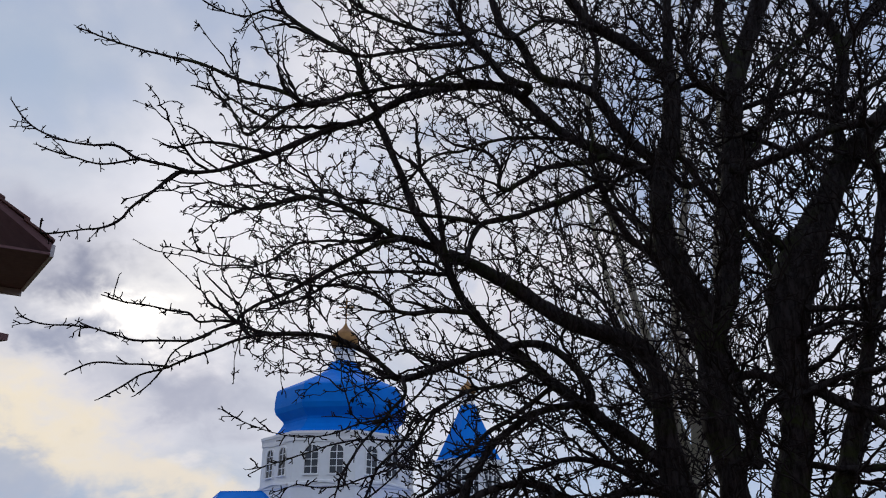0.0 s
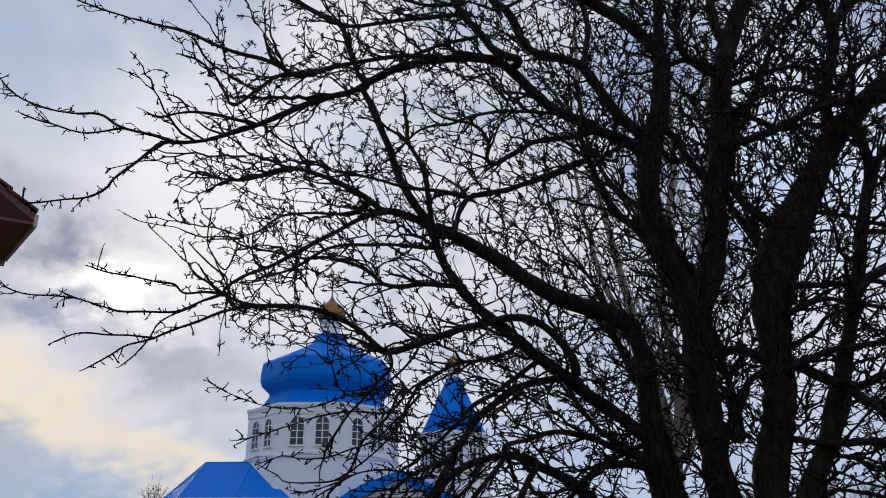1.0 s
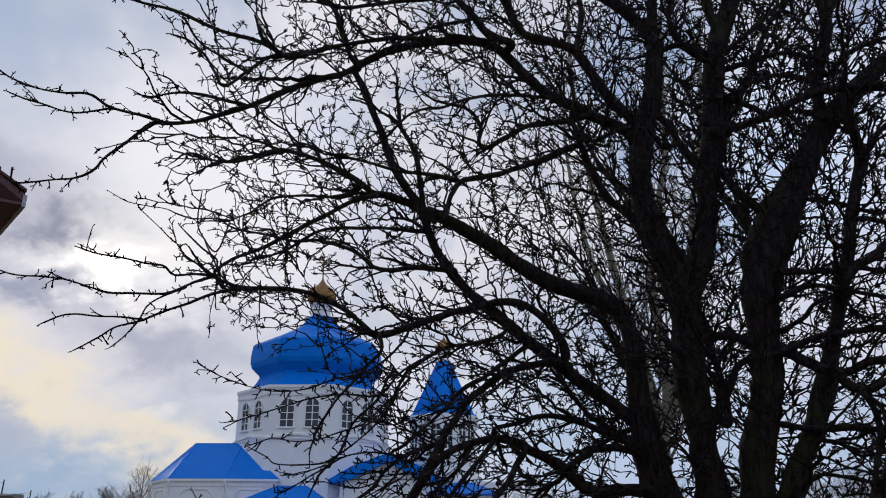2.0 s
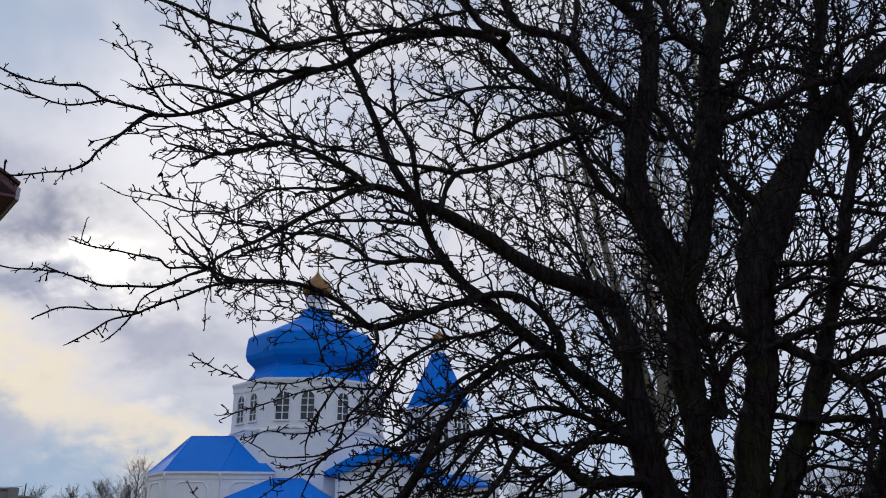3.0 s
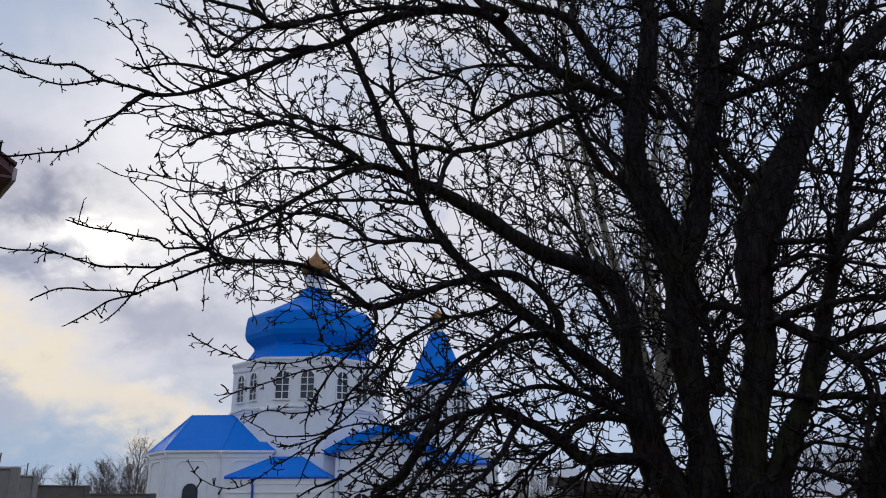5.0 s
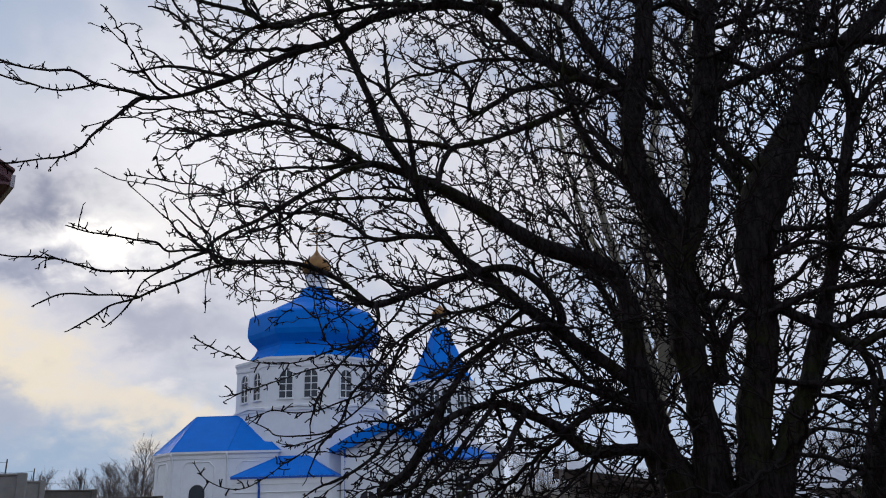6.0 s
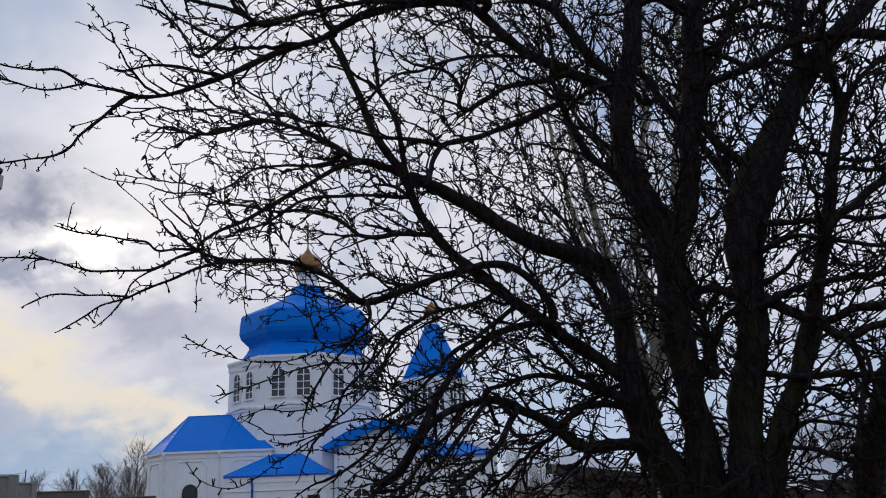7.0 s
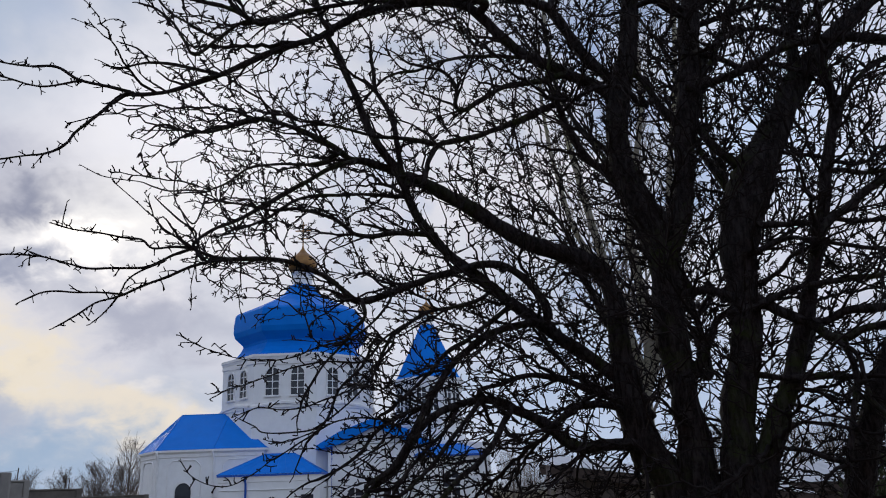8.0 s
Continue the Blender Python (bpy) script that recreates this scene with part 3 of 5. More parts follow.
def limb(kind, y0, y1, *plan, bare=False, every=0.17, reach=0.7):
    """One limb: its line in x, height and girth, swung in depth from y0 to y1, with rough bark, and the first twigs on it.
    bare: an outer branch that carries spurs alone."""
    n = len(plan)
    r0, r1 = plan[0][2], plan[-1][2]
    stout = r0 > 0.0078
    pts = [Vector((p[0], y0 + (y1 - y0) * i / (n - 1), p[1])) - HOME for i, p in enumerate(plan)]
    if pts[0].z < 1.6 and kind != "limb":
        FEET.append((pts[0].copy(), pts[1] - pts[0], r0))
    girths = [p[2] for p in plan]
    # start inside the branch that bears it; a stout end runs into the branch that it meets
    for end, r in ((0, r0), (-1, r1)):
        if end and r < 0.012:
            break
        at = slant(pts[end])
        bearers = [k for k, q in JOINTS if q > 0.7 * r and (k - pts[end]).length < 0.6]
        near = min(bearers, key=lambda k: (slant(k) - at).length, default=None)
        if near and (slant(near) - at).length < 0.034:
            pts.insert(0 if end == 0 else n, near.copy())
            girths.insert(0 if end == 0 else n, r)
            n += 1
    line = smooth_line(pts, 5)
    m = len(line)
    radii = [girths[min(i // 5, n - 1)] * (1 - i % 5 / 5) + girths[min(i // 5 + 1, n - 1)] * (i % 5) / 5 for i in range(m)]
    slim = 0.94 if r0 > 0.06 else 0.8
    radii = [r * slim for r in radii]
    sway = min(0.007, 0.003 + r0 * 0.15)
    line = [p + Vector((noise.noise(p * 9.0), noise.noise(p * 5.0 + Vector((5, 5, 5))), noise.noise(p * 8.0 + Vector((3, 1, 7))))) * sway for p in line]
    JOINTS.extend(zip(line, radii))
    skin = Skin()
    skin.tube(line, radii, 14 if r0 > 0.05 else 8 if r0 > 0.02 else 6, 0.2)
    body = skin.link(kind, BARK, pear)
    crown = Skin()
    GROWTH.append((body, crown))
    gap = 0.0
    if bare:
        every = 0.030 if stout else 0.036
    for i in range(1, m):
        seg = line[i] - line[i - 1]
        way = seg.normalized()
        if not bare:
            GIRTH.append((line[i], way, radii[i], len(GROWTH) - 1))
        gap += seg.length
        u = i / m
        while gap > every:
            gap -= every * rng.uniform(0.6, 1.4)
            at = line[i - 1].lerp(line[i], rng.random())
            if bare:
                if rng.random() < (0.17 if stout else 0.05):
                    shoot(crown, at, (wander(way, 0.7) + way * 0.4).normalized(), rng.uniform(0.06, 0.13), 0.0048, 2)
                elif rng.random() < (1.0 if stout else 0.6):
                    spur(crown, at, wander(way * 0.3, 1.0), rng.uniform(0.022, 0.060) * (1.0 if stout else 0.6), 0.0042 if stout else 0.0027)
                continue
            if at.z + HOME.z < 1.5:
                continue
            for _ in range(3):
                spur(crown, line[i - 1].lerp(line[i], rng.random()), wander(way * 0.2, 1.0), radii[i] + rng.uniform(0.018, 0.05), rng.uniform(0.0036, 0.006))
            shoot(crown, at, (wander(way, 0.9) + way * 0.2).normalized(), reach * (1 - 0.5 * u) * rng.uniform(0.2, 0.9), min(0.0075, max(radii[i] * 0.5, 0.0042)), 1)
    if bare:
        spur(crown, line[-1], (line[-1] - line[-3]).normalized(), 0.035, r1 * 0.8)
    elif r1 < 0.02:
        shoot(crown, line[-1], (line[-1] - line[-3]).normalized(), 0.25, r1 * 0.9, 2)
    return body


CROWN_Z = (1.3, 1.67, 2.07, 2.45, 2.75, 2.92, 3.15, 3.44, 3.79, 4.25, 4.71, 5.24, 5.8)
CROWN_X = (-0.5, -0.6, -0.7, -0.8, -1.28, -1.62, -1.68, -1.8, -1.85, -1.92, -1.68, -1.42, -1.05)


def in_crown(g):
    """A place in the crown: thin towards its outer edge and over its hanging skirt, dense round the stems."""
    while True:
        x, z = g.uniform(-2.0, 3.0), g.uniform(1.4, 5.9)
        edge = np.interp(z, CROWN_Z, CROWN_X)
        share = min(1.0, max(0.0, (x - edge) / 0.9 + 0.34)) if x > edge else 0.0
        if x < 0.25:
            share *= 1.3 if z < 2.1 else 0.95 if z < 2.75 else 1.0
        if x > 0.3:
            share *= np.interp(z, (1.5, 2.2, 2.8, 3.6), (0.50, 0.76, 1.0, 1.0))
        share *= np.interp(x, (-0.5, 0.0, 0.5, 1.0, 1.4), (0.34, 0.38, 0.70, 0.76, 0.95))
        if -0.3 < x < 1.1 and z < 2.8:
            share *= 1.35
        if g.random() < share:
            y = g.uniform(5.0, 6.4) if g.random() < 0.14 and x > 0.2 else max(3.4, g.gauss(4.55, 0.48))
            return Vector((x, y, z)) - HOME


HEART = Vector((0.0, 0.0, 1.7))


class Crown:
    """Grows the crown evenly: each new shoot starts from the nearest branch and reaches for an empty place."""

    def __init__(self, seed):
        self.g = random.Random(seed)
        self.n = len(GIRTH)
        self.room = np.zeros((2, 90000, 3), np.float32)
        self.room[0, :self.n] = [tuple(p) for p, *_ in GIRTH]
        self.room[1, :self.n] = [tuple(d) for _, d, *_ in GIRTH]
        self.girth = [r for _, _, r, _ in GIRTH]
        self.owner = [o for *_, o in GIRTH]

    def reach(self, longest, thickest, least, spurs, twigs, slightest):
        g = self.g
        q = in_crown(g)
        place, course = self.room[0, :self.n], self.room[1, :self.n]
        way = np.array(q, np.float32) - place
        dist = np.sqrt((way * way).sum(1))
        cost = dist * (1.7 - 0.95 * (way * course).sum(1) / np.maximum(dist, 1e-6))
        out = q - HEART
        out.normalize()
        cost *= 1.35 - 0.55 * (way @ np.array(out, np.float32)) / np.maximum(dist, 1e-6)
        i = int(cost.argmin())
        length = float(dist[i])
        if length < least or length > longest:
            return
        a, d = Vector(place[i]), Vector(course[i])
        c = a + (d * 0.35 + (q - a).normalized() * 0.65) * length * 0.5
        n = max(3, int(length / 0.048))
        pts = [a + (c - a) * 2 * t * (1 - t) + (q - a) * t * t for t in (s / n for s in range(n + 1))]
        for s in range(1, n + 1):
            pts[s] = pts[s] + Vector((g.gauss(0, 1), g.gauss(0, 1), g.gauss(0, 1))) * 0.0075
        r = max(min(thickest, self.girth[i] * 0.75, slightest + 0.015 * length), slightest + 0.0005 * min(1.0, max(0.0, q.x + 1.2)))
        radii = [max(r * 1.12 * (1 - 0.55 * s / n), 0.0032) for s in range(n + 1)]
        skin = GROWTH[self.owner[i]][1]
        skin.tube(pts, radii, 5 if r > 0.008 else 4 if r > 0.005 else 3)
        dirs = [(pts[s] - pts[s - 1]).normalized() for s in range(1, n + 1)]
        for p, dd in zip(pts[1:], dirs):
            if rng.random() < spurs:
                spur(skin, p, (wander(dd, 1.0) + Vector((0, 0, 0.1))).normalized(), rng.uniform(0.018, 0.052), rng.uniform(0.0040, 0.0052))
            if rng.random() < twigs:
                shoot(skin, p, (wander(dd, 0.6) + dd * 0.5).normalized(), rng.uniform(0.07, 0.19), 0.0041, 2)
        for _ in range(3):
            spur(skin, pts[-1], wander(dirs[-1], 0.7), rng.uniform(0.018, 0.042), 0.0042)
        keep = range(n - 1, -1, -2)
        for s in keep:
            self.room[0, self.n], self.room[1, self.n] = pts[s + 1], dirs[s]
            self.n += 1
            self.girth.append(radii[s + 1])
            self.owner.append(self.owner[i])


limb("trunk", 4.50, 4.45, (1.193, 1.496, 0.0956), (1.149, 1.641, 0.0935), (1.065, 1.790, 0.1035), (1.022, 1.941, 0.0953), (1.000, 2.094, 0.0900), (0.978, 2.249, 0.0752), (0.968, 2.408, 0.0601), (0.964, 2.569, 0.0607), (0.939, 2.717, 0.0516), (0.875, 2.829, 0.0551), (0.734, 2.902, 0.0554), (0.575, 2.954, 0.0522), (0.463, 3.002, 0.0524), (0.352, 3.078, 0.0493), (0.225, 3.165, 0.0462), (0.064, 3.276, 0.0432), (-0.099, 3.371, 0.0401), (-0.215, 3.421, 0.0368))
limb("limb", 4.45, 4.20, (-0.182, 3.398, 0.0368), (-0.297, 3.458, 0.0301), (-0.428, 3.502, 0.0300), (-0.526, 3.515, 0.0266), (-0.590, 3.558, 0.0232), (-0.687, 3.618, 0.0232), (-0.784, 3.666, 0.0199), (-0.913, 3.716, 0.0166), (-1.042, 3.744, 0.0198), (-1.119, 3.733, 0.0164), (-1.226, 3.677, 0.0130), (-1.349, 3.640, 0.0097), (-1.505, 3.661, 0.0097))
limb("limb", 4.50, 4.30, (0.962, 2.183, 0.0532), (0.814, 2.300, 0.0472), (0.663, 2.402, 0.0474), (0.513, 2.531, 0.0445), (0.390, 2.617, 0.0414), (0.267, 2.711, 0.0384), (0.143, 2.819, 0.0386), (0.034, 2.920, 0.0355), (-0.059, 3.022, 0.0356), (-0.137, 3.141, 0.0326), (-0.192, 3.261, 0.0327), (-0.219, 3.370, 0.0329), (-0.292, 3.486, 0.0331), (-0.372, 3.610, 0.0299), (-0.437, 3.753, 0.0301), (-0.485, 3.898, 0.0269), (-0.552, 4.065, 0.0272), (-0.601, 4.195, 0.0273), (-0.659, 4.299, 0.0240))
limb("limb", 4.30, 4.15, (-0.625, 4.313, 0.0247), (-0.685, 4.394, 0.0212), (-0.740, 4.556, 0.0214), (-0.800, 4.712, 0.0216), (-0.915, 4.768, 0.0180), (-1.076, 4.866, 0.0181), (-1.249, 5.010, 0.0146))
limb("limb", 4.15, 4.05, (-1.249, 5.010, 0.0128), (-1.362, 5.013, 0.0091), (-1.462, 4.957, 0.0090), (-1.566, 4.963, 0.0072), (-1.675, 5.006, 0.0072), (-1.766, 5.061, 0.0065), bare=True)
limb("limb", 4.20, 4.15, (-1.244, 5.032, 0.0111), (-1.301, 5.133, 0.0111), (-1.357, 5.254, 0.0093), bare=True)
limb("trunk", 4.45, 4.50, (1.310, 1.478, 0.1121), (1.304, 1.635, 0.1075), (1.305, 1.780, 0.0995), (1.300, 1.928, 0.0823), (1.289, 2.080, 0.0801), (1.278, 2.235, 0.0810), (1.254, 2.394, 0.0913), (1.260, 2.556, 0.0923), (1.267, 2.721, 0.0902), (1.281, 2.889, 0.0944), (1.250, 3.046, 0.0987), (1.161, 3.226, 0.0832), (1.099, 3.427, 0.0809), (1.080, 3.613, 0.0716), (1.093, 3.802, 0.0690), (1.133, 3.994, 0.0699), (1.195, 4.190, 0.0636), (1.231, 4.393, 0.0608), (1.253, 4.600, 0.0580))
limb("stem", 4.50, 4.55, (1.239, 4.596, 0.0477), (1.252, 4.825, 0.0449), (1.280, 5.062, 0.0419), (1.301, 5.308, 0.0389), (1.337, 5.613, 0.0358))
limb("stem", 4.45, 4.50, (1.310, 2.914, 0.0714), (1.390, 3.102, 0.0625), (1.430, 3.261, 0.0631), (1.449, 3.406, 0.0638), (1.480, 3.590, 0.0680), (1.515, 3.779, 0.0722), (1.551, 3.973, 0.0732), (1.581, 4.171, 0.0706), (1.600, 4.376, 0.0679), (1.642, 4.584, 0.0688))
limb("stem", 4.50, 4.55, (1.656, 4.579, 0.0694), (1.690, 4.717, 0.0703), (1.820, 5.015, 0.0605), (1.930, 5.278, 0.0617), (2.064, 5.576, 0.0551))
limb("stem", 4.50, 4.60, (1.673, 4.674, 0.0441), (1.633, 4.840, 0.0411), (1.629, 5.066, 0.0382), (1.665, 5.322, 0.0390), (1.764, 5.636, 0.0360))
limb("trunk", 4.35, 4.45, (1.490, 1.474, 0.1153), (1.497, 1.626, 0.1080), (1.507, 1.768, 0.0974), (1.526, 1.912, 0.0925), (1.551, 2.060, 0.0935), (1.596, 2.210, 0.0824), (1.635, 2.364, 0.0864), (1.660, 2.522, 0.0905), (1.659, 2.684, 0.0884), (1.675, 2.850, 0.1054), (1.704, 3.019, 0.1293), (1.770, 3.191, 0.1309), (1.850, 3.367, 0.1324), (1.958, 3.545, 0.0972), (2.066, 3.728, 0.0780), (2.177, 3.916, 0.0824), (2.318, 4.087, 0.0764), (2.469, 4.242, 0.0631), (2.662, 4.419, 0.0567), (2.874, 4.620, 0.0503), (3.187, 4.864, 0.0437))
limb("stem", 4.45, 4.55, (2.209, 3.967, 0.0484), (2.223, 4.182, 0.0494), (2.265, 4.362, 0.0466), (2.333, 4.568, 0.0474))
limb("stem", 4.55, 4.60, (2.348, 4.585, 0.0440), (2.398, 4.811, 0.0485), (2.392, 4.977, 0.0491), (2.354, 5.112, 0.0459), (2.294, 5.266, 0.0387), (2.252, 5.511, 0.0355))
limb("stem", 4.55, 4.60, (2.401, 4.871, 0.0449), (2.512, 4.999, 0.0453), (2.651, 5.156, 0.0420), (2.799, 5.302, 0.0386), (3.041, 5.520, 0.0353))
limb("stem", 4.30, 4.25, (1.521, 1.473, 0.0798), (1.585, 1.622, 0.0748), (1.643, 1.760, 0.0697), (1.692, 1.900, 0.0674), (1.772, 2.042, 0.0532), (1.827, 2.188, 0.0448), (1.886, 2.336, 0.0482), (1.946, 2.487, 0.0456), (1.998, 2.642, 0.0399), (2.051, 2.799, 0.0372), (2.120, 3.043, 0.0346), (2.184, 3.294, 0.0352), (2.235, 3.465, 0.0356), (2.293, 3.639, 0.0359), (2.291, 3.783, 0.0296), (2.272, 3.911, 0.0265), (2.263, 4.022, 0.0267))
limb("stem", 4.30, 4.15, (2.037, 1.469, 0.0684), (2.053, 1.551, 0.0684), (2.088, 1.687, 0.0688), (2.143, 1.851, 0.0692), (2.204, 2.018, 0.0668), (2.270, 2.158, 0.0613), (2.351, 2.328, 0.0558), (2.446, 2.531, 0.0504))
limb("limb", 4.25, 4.20, (2.279, 3.617, 0.0293), (2.333, 3.699, 0.0228), (2.420, 3.816, 0.0230), (2.523, 3.904, 0.0197), (2.644, 3.966, 0.0198))
limb("limb", 4.20, 4.15, (2.020, 2.837, 0.0276), (2.100, 2.950, 0.0308), (2.218, 3.030, 0.0309), (2.321, 3.115, 0.0310), (2.458, 3.205, 0.0311), (2.592, 3.280, 0.0281))
limb("limb", 4.40, 4.20, (1.530, 3.909, 0.0410), (1.625, 3.911, 0.0340), (1.788, 3.967, 0.0305), (1.959, 4.041, 0.0305), (2.114, 4.115, 0.0339), (2.293, 4.131, 0.0371), (2.449, 4.128, 0.0403), (2.662, 4.078, 0.0400), (2.837, 4.025, 0.0330))
limb("limb", 4.35, 4.10, (1.627, 2.595, 0.0467), (1.731, 2.551, 0.0431), (1.829, 2.476, 0.0395), (1.926, 2.419, 0.0361), (2.014, 2.414, 0.0298), (2.094, 2.452, 0.0296), (2.181, 2.456, 0.0294), (2.294, 2.450, 0.0262))
limb("limb", 4.20, 4.05, (1.934, 2.397, 0.0327), (1.993, 2.322, 0.0322), (2.061, 2.306, 0.0261), (2.137, 2.343, 0.0231), (2.250, 2.358, 0.0229))
limb("limb", 4.10, 4.00, (2.004, 2.298, 0.0231), (2.043, 2.192, 0.0200), (2.034, 2.063, 0.0197), (1.987, 1.924, 0.0194), (1.930, 1.763, 0.0191), (1.883, 1.607, 0.0161), (1.845, 1.480, 0.0159))
limb("limb", 4.05, 3.95, (1.991, 2.272, 0.0142), (2.050, 2.197, 0.0141), (2.045, 2.081, 0.0139), (2.052, 1.968, 0.0137), (2.105, 1.883, 0.0135))
limb("limb", 4.45, 4.35, (1.297, 2.615, 0.0350), (1.388, 2.649, 0.0317), (1.488, 2.644, 0.0314), (1.594, 2.586, 0.0373))
limb("limb", 4.45, 4.35, (1.299, 2.109, 0.0400), (1.379, 2.241, 0.0371), (1.444, 2.365, 0.0279), (1.494, 2.472, 0.0248), (1.578, 2.517, 0.0217))
limb("limb", 4.30, 4.10, (1.659, 2.509, 0.0276), (1.775, 2.564, 0.0244), (1.886, 2.600, 0.0212), (2.023, 2.619, 0.0210), (2.155, 2.625, 0.0208), (2.330, 2.633, 0.0177))
limb("limb", 4.45, 4.40, (1.540, 3.708, 0.0341), (1.594, 3.587, 0.0337), (1.668, 3.477, 0.0334), (1.741, 3.395, 0.0364))
limb("limb", 4.50, 4.50, (1.171, 4.115, 0.0317), (1.268, 4.032, 0.0281), (1.325, 3.913, 0.0279), (1.392, 3.795, 0.0311), (1.469, 3.660, 0.0309))
limb("limb", 4.35, 4.20, (1.946, 3.452, 0.0197), (2.059, 3.416, 0.0163), (2.172, 3.384, 0.0162), (2.277, 3.329, 0.0160), (2.388, 3.315, 0.0127), (2.529, 3.383, 0.0127))
limb("limb", 4.25, 4.15, (2.150, 3.268, 0.0191), (2.246, 3.264, 0.0190), (2.350, 3.233, 0.0188), (2.474, 3.234, 0.0155))
limb("limb", 4.30, 4.15, (1.761, 2.990, 0.0253), (1.874, 2.979, 0.0220), (2.017, 2.973, 0.0218), (2.145, 2.978, 0.0186), (2.265, 2.950, 0.0154), (2.419, 2.956, 0.0153))
limb("limb", 4.30, 4.10, (1.704, 2.821, 0.0219), (1.824, 2.871, 0.0187), (1.908, 2.890, 0.0155), (2.012, 2.859, 0.0153), (2.143, 2.821, 0.0152), (2.242, 2.788, 0.0150), (2.356, 2.768, 0.0119))
limb("limb", 4.35, 4.20, (1.747, 2.671, 0.0188), (1.845, 2.718, 0.0155), (1.897, 2.782, 0.0154), (1.974, 2.813, 0.0153))
limb("limb", 4.30, 4.10, (1.666, 2.151, 0.0209), (1.734, 2.133, 0.0207), (1.828, 2.117, 0.0204), (1.952, 2.120, 0.0231), (2.040, 2.101, 0.0171))
limb("limb", 4.25, 4.05, (1.704, 1.854, 0.0232), (1.785, 1.896, 0.0114), (1.867, 1.879, 0.0112), (1.943, 1.852, 0.0110))
limb("limb", 4.25, 4.05, (1.656, 1.785, 0.0202), (1.714, 1.766, 0.0142), (1.776, 1.753, 0.0168), (1.858, 1.710, 0.0166), (1.913, 1.685, 0.0136))
limb("limb", 4.25, 4.05, (1.776, 1.994, 0.0146), (1.826, 1.971, 0.0086), (1.876, 1.929, 0.0085), (1.952, 1.898, 0.0083))
limb("limb", 4.25, 4.05, (1.782, 2.067, 0.0118), (1.869, 2.055, 0.0087), (1.923, 2.036, 0.0085), (1.969, 1.993, 0.0070), bare=True)
limb("limb", 4.50, 4.40, (1.412, 2.656, 0.0226), (1.357, 2.785, 0.0194), (1.313, 2.880, 0.0194), (1.220, 2.978, 0.0194), (1.155, 3.023, 0.0162))
limb("limb", 4.50, 4.20, (1.050, 3.345, 0.0337), (0.963, 3.429, 0.0303), (0.880, 3.488, 0.0303), (0.812, 3.598, 0.0303), (0.757, 3.718, 0.0304), (0.717, 3.809, 0.0271), (0.614, 3.772, 0.0269), (0.480, 3.703, 0.0267), (0.342, 3.636, 0.0231), (0.207, 3.583, 0.0229), (0.042, 3.547, 0.0228), (-0.031, 3.490, 0.0194), (-0.072, 3.398, 0.0160), (-0.094, 3.270, 0.0158))
limb("limb", 4.30, 4.15, (-0.008, 3.542, 0.0196), (-0.185, 3.574, 0.0163), (-0.345, 3.577, 0.0129), (-0.502, 3.605, 0.0096), (-0.641, 3.631, 0.0096))
limb("limb", 4.30, 4.20, (0.712, 3.741, 0.0232), (0.676, 3.839, 0.0166), (0.647, 3.938, 0.0166), (0.665, 4.035, 0.0133), (0.650, 4.190, 0.0134))
limb("limb", 4.50, 4.15, (1.090, 3.826, 0.0485), (1.016, 3.955, 0.0452), (0.793, 4.070, 0.0419), (0.555, 4.195, 0.0420), (0.403, 4.322, 0.0422), (0.285, 4.456, 0.0388), (0.165, 4.538, 0.0389), (-0.029, 4.554, 0.0353), (-0.240, 4.522, 0.0316), (-0.449, 4.458, 0.0313), (-0.586, 4.372, 0.0311), (-0.703, 4.280, 0.0240), (-0.852, 4.224, 0.0238), (-0.983, 4.169, 0.0236), (-1.111, 4.098, 0.0234), (-1.237, 4.026, 0.0199), (-1.393, 3.951, 0.0198), (-1.516, 3.899, 0.0164), (-1.638, 3.869, 0.0146), (-1.777, 3.868, 0.0146))
limb("limb", 4.50, 4.40, (1.138, 3.960, 0.0489), (1.071, 4.025, 0.0454), (0.955, 4.133, 0.0420), (0.858, 4.271, 0.0387), (0.778, 4.403, 0.0388), (0.703, 4.523, 0.0389))
limb("limb", 4.40, 4.30, (0.731, 4.484, 0.0396), (0.619, 4.532, 0.0361), (0.424, 4.588, 0.0326), (0.348, 4.670, 0.0364), (0.304, 4.773, 0.0329), (0.253, 4.878, 0.0331), (0.157, 4.973, 0.0333), (0.116, 5.117, 0.0336), (0.083, 5.273, 0.0302), (0.026, 5.457, 0.0267))
limb("limb", 4.30, 4.15, (0.308, 4.476, 0.0319), (0.168, 4.531, 0.0320), (0.082, 4.646, 0.0286), (-0.005, 4.742, 0.0287), (-0.075, 4.838, 0.0252), (-0.127, 4.956, 0.0217), (-0.169, 5.075, 0.0218), (-0.215, 5.242, 0.0184))
limb("limb", 4.40, 4.40, (0.724, 4.485, 0.0252), (0.753, 4.633, 0.0218), (0.772, 4.786, 0.0221), (0.756, 4.921, 0.0223), (0.726, 5.013, 0.0224))
limb("limb", 4.50, 4.30, (1.259, 4.573, 0.0513), (1.154, 4.733, 0.0480), (1.014, 4.852, 0.0483), (0.870, 4.940, 0.0484), (0.743, 5.024, 0.0448), (0.637, 5.144, 0.0450), (0.551, 5.312, 0.0416), (0.445, 5.484, 0.0343))
limb("limb", 4.35, 4.20, (0.735, 4.960, 0.0221), (0.568, 4.983, 0.0184), (0.418, 4.961, 0.0146), (0.322, 4.873, 0.0144), (0.192, 4.772, 0.0143))
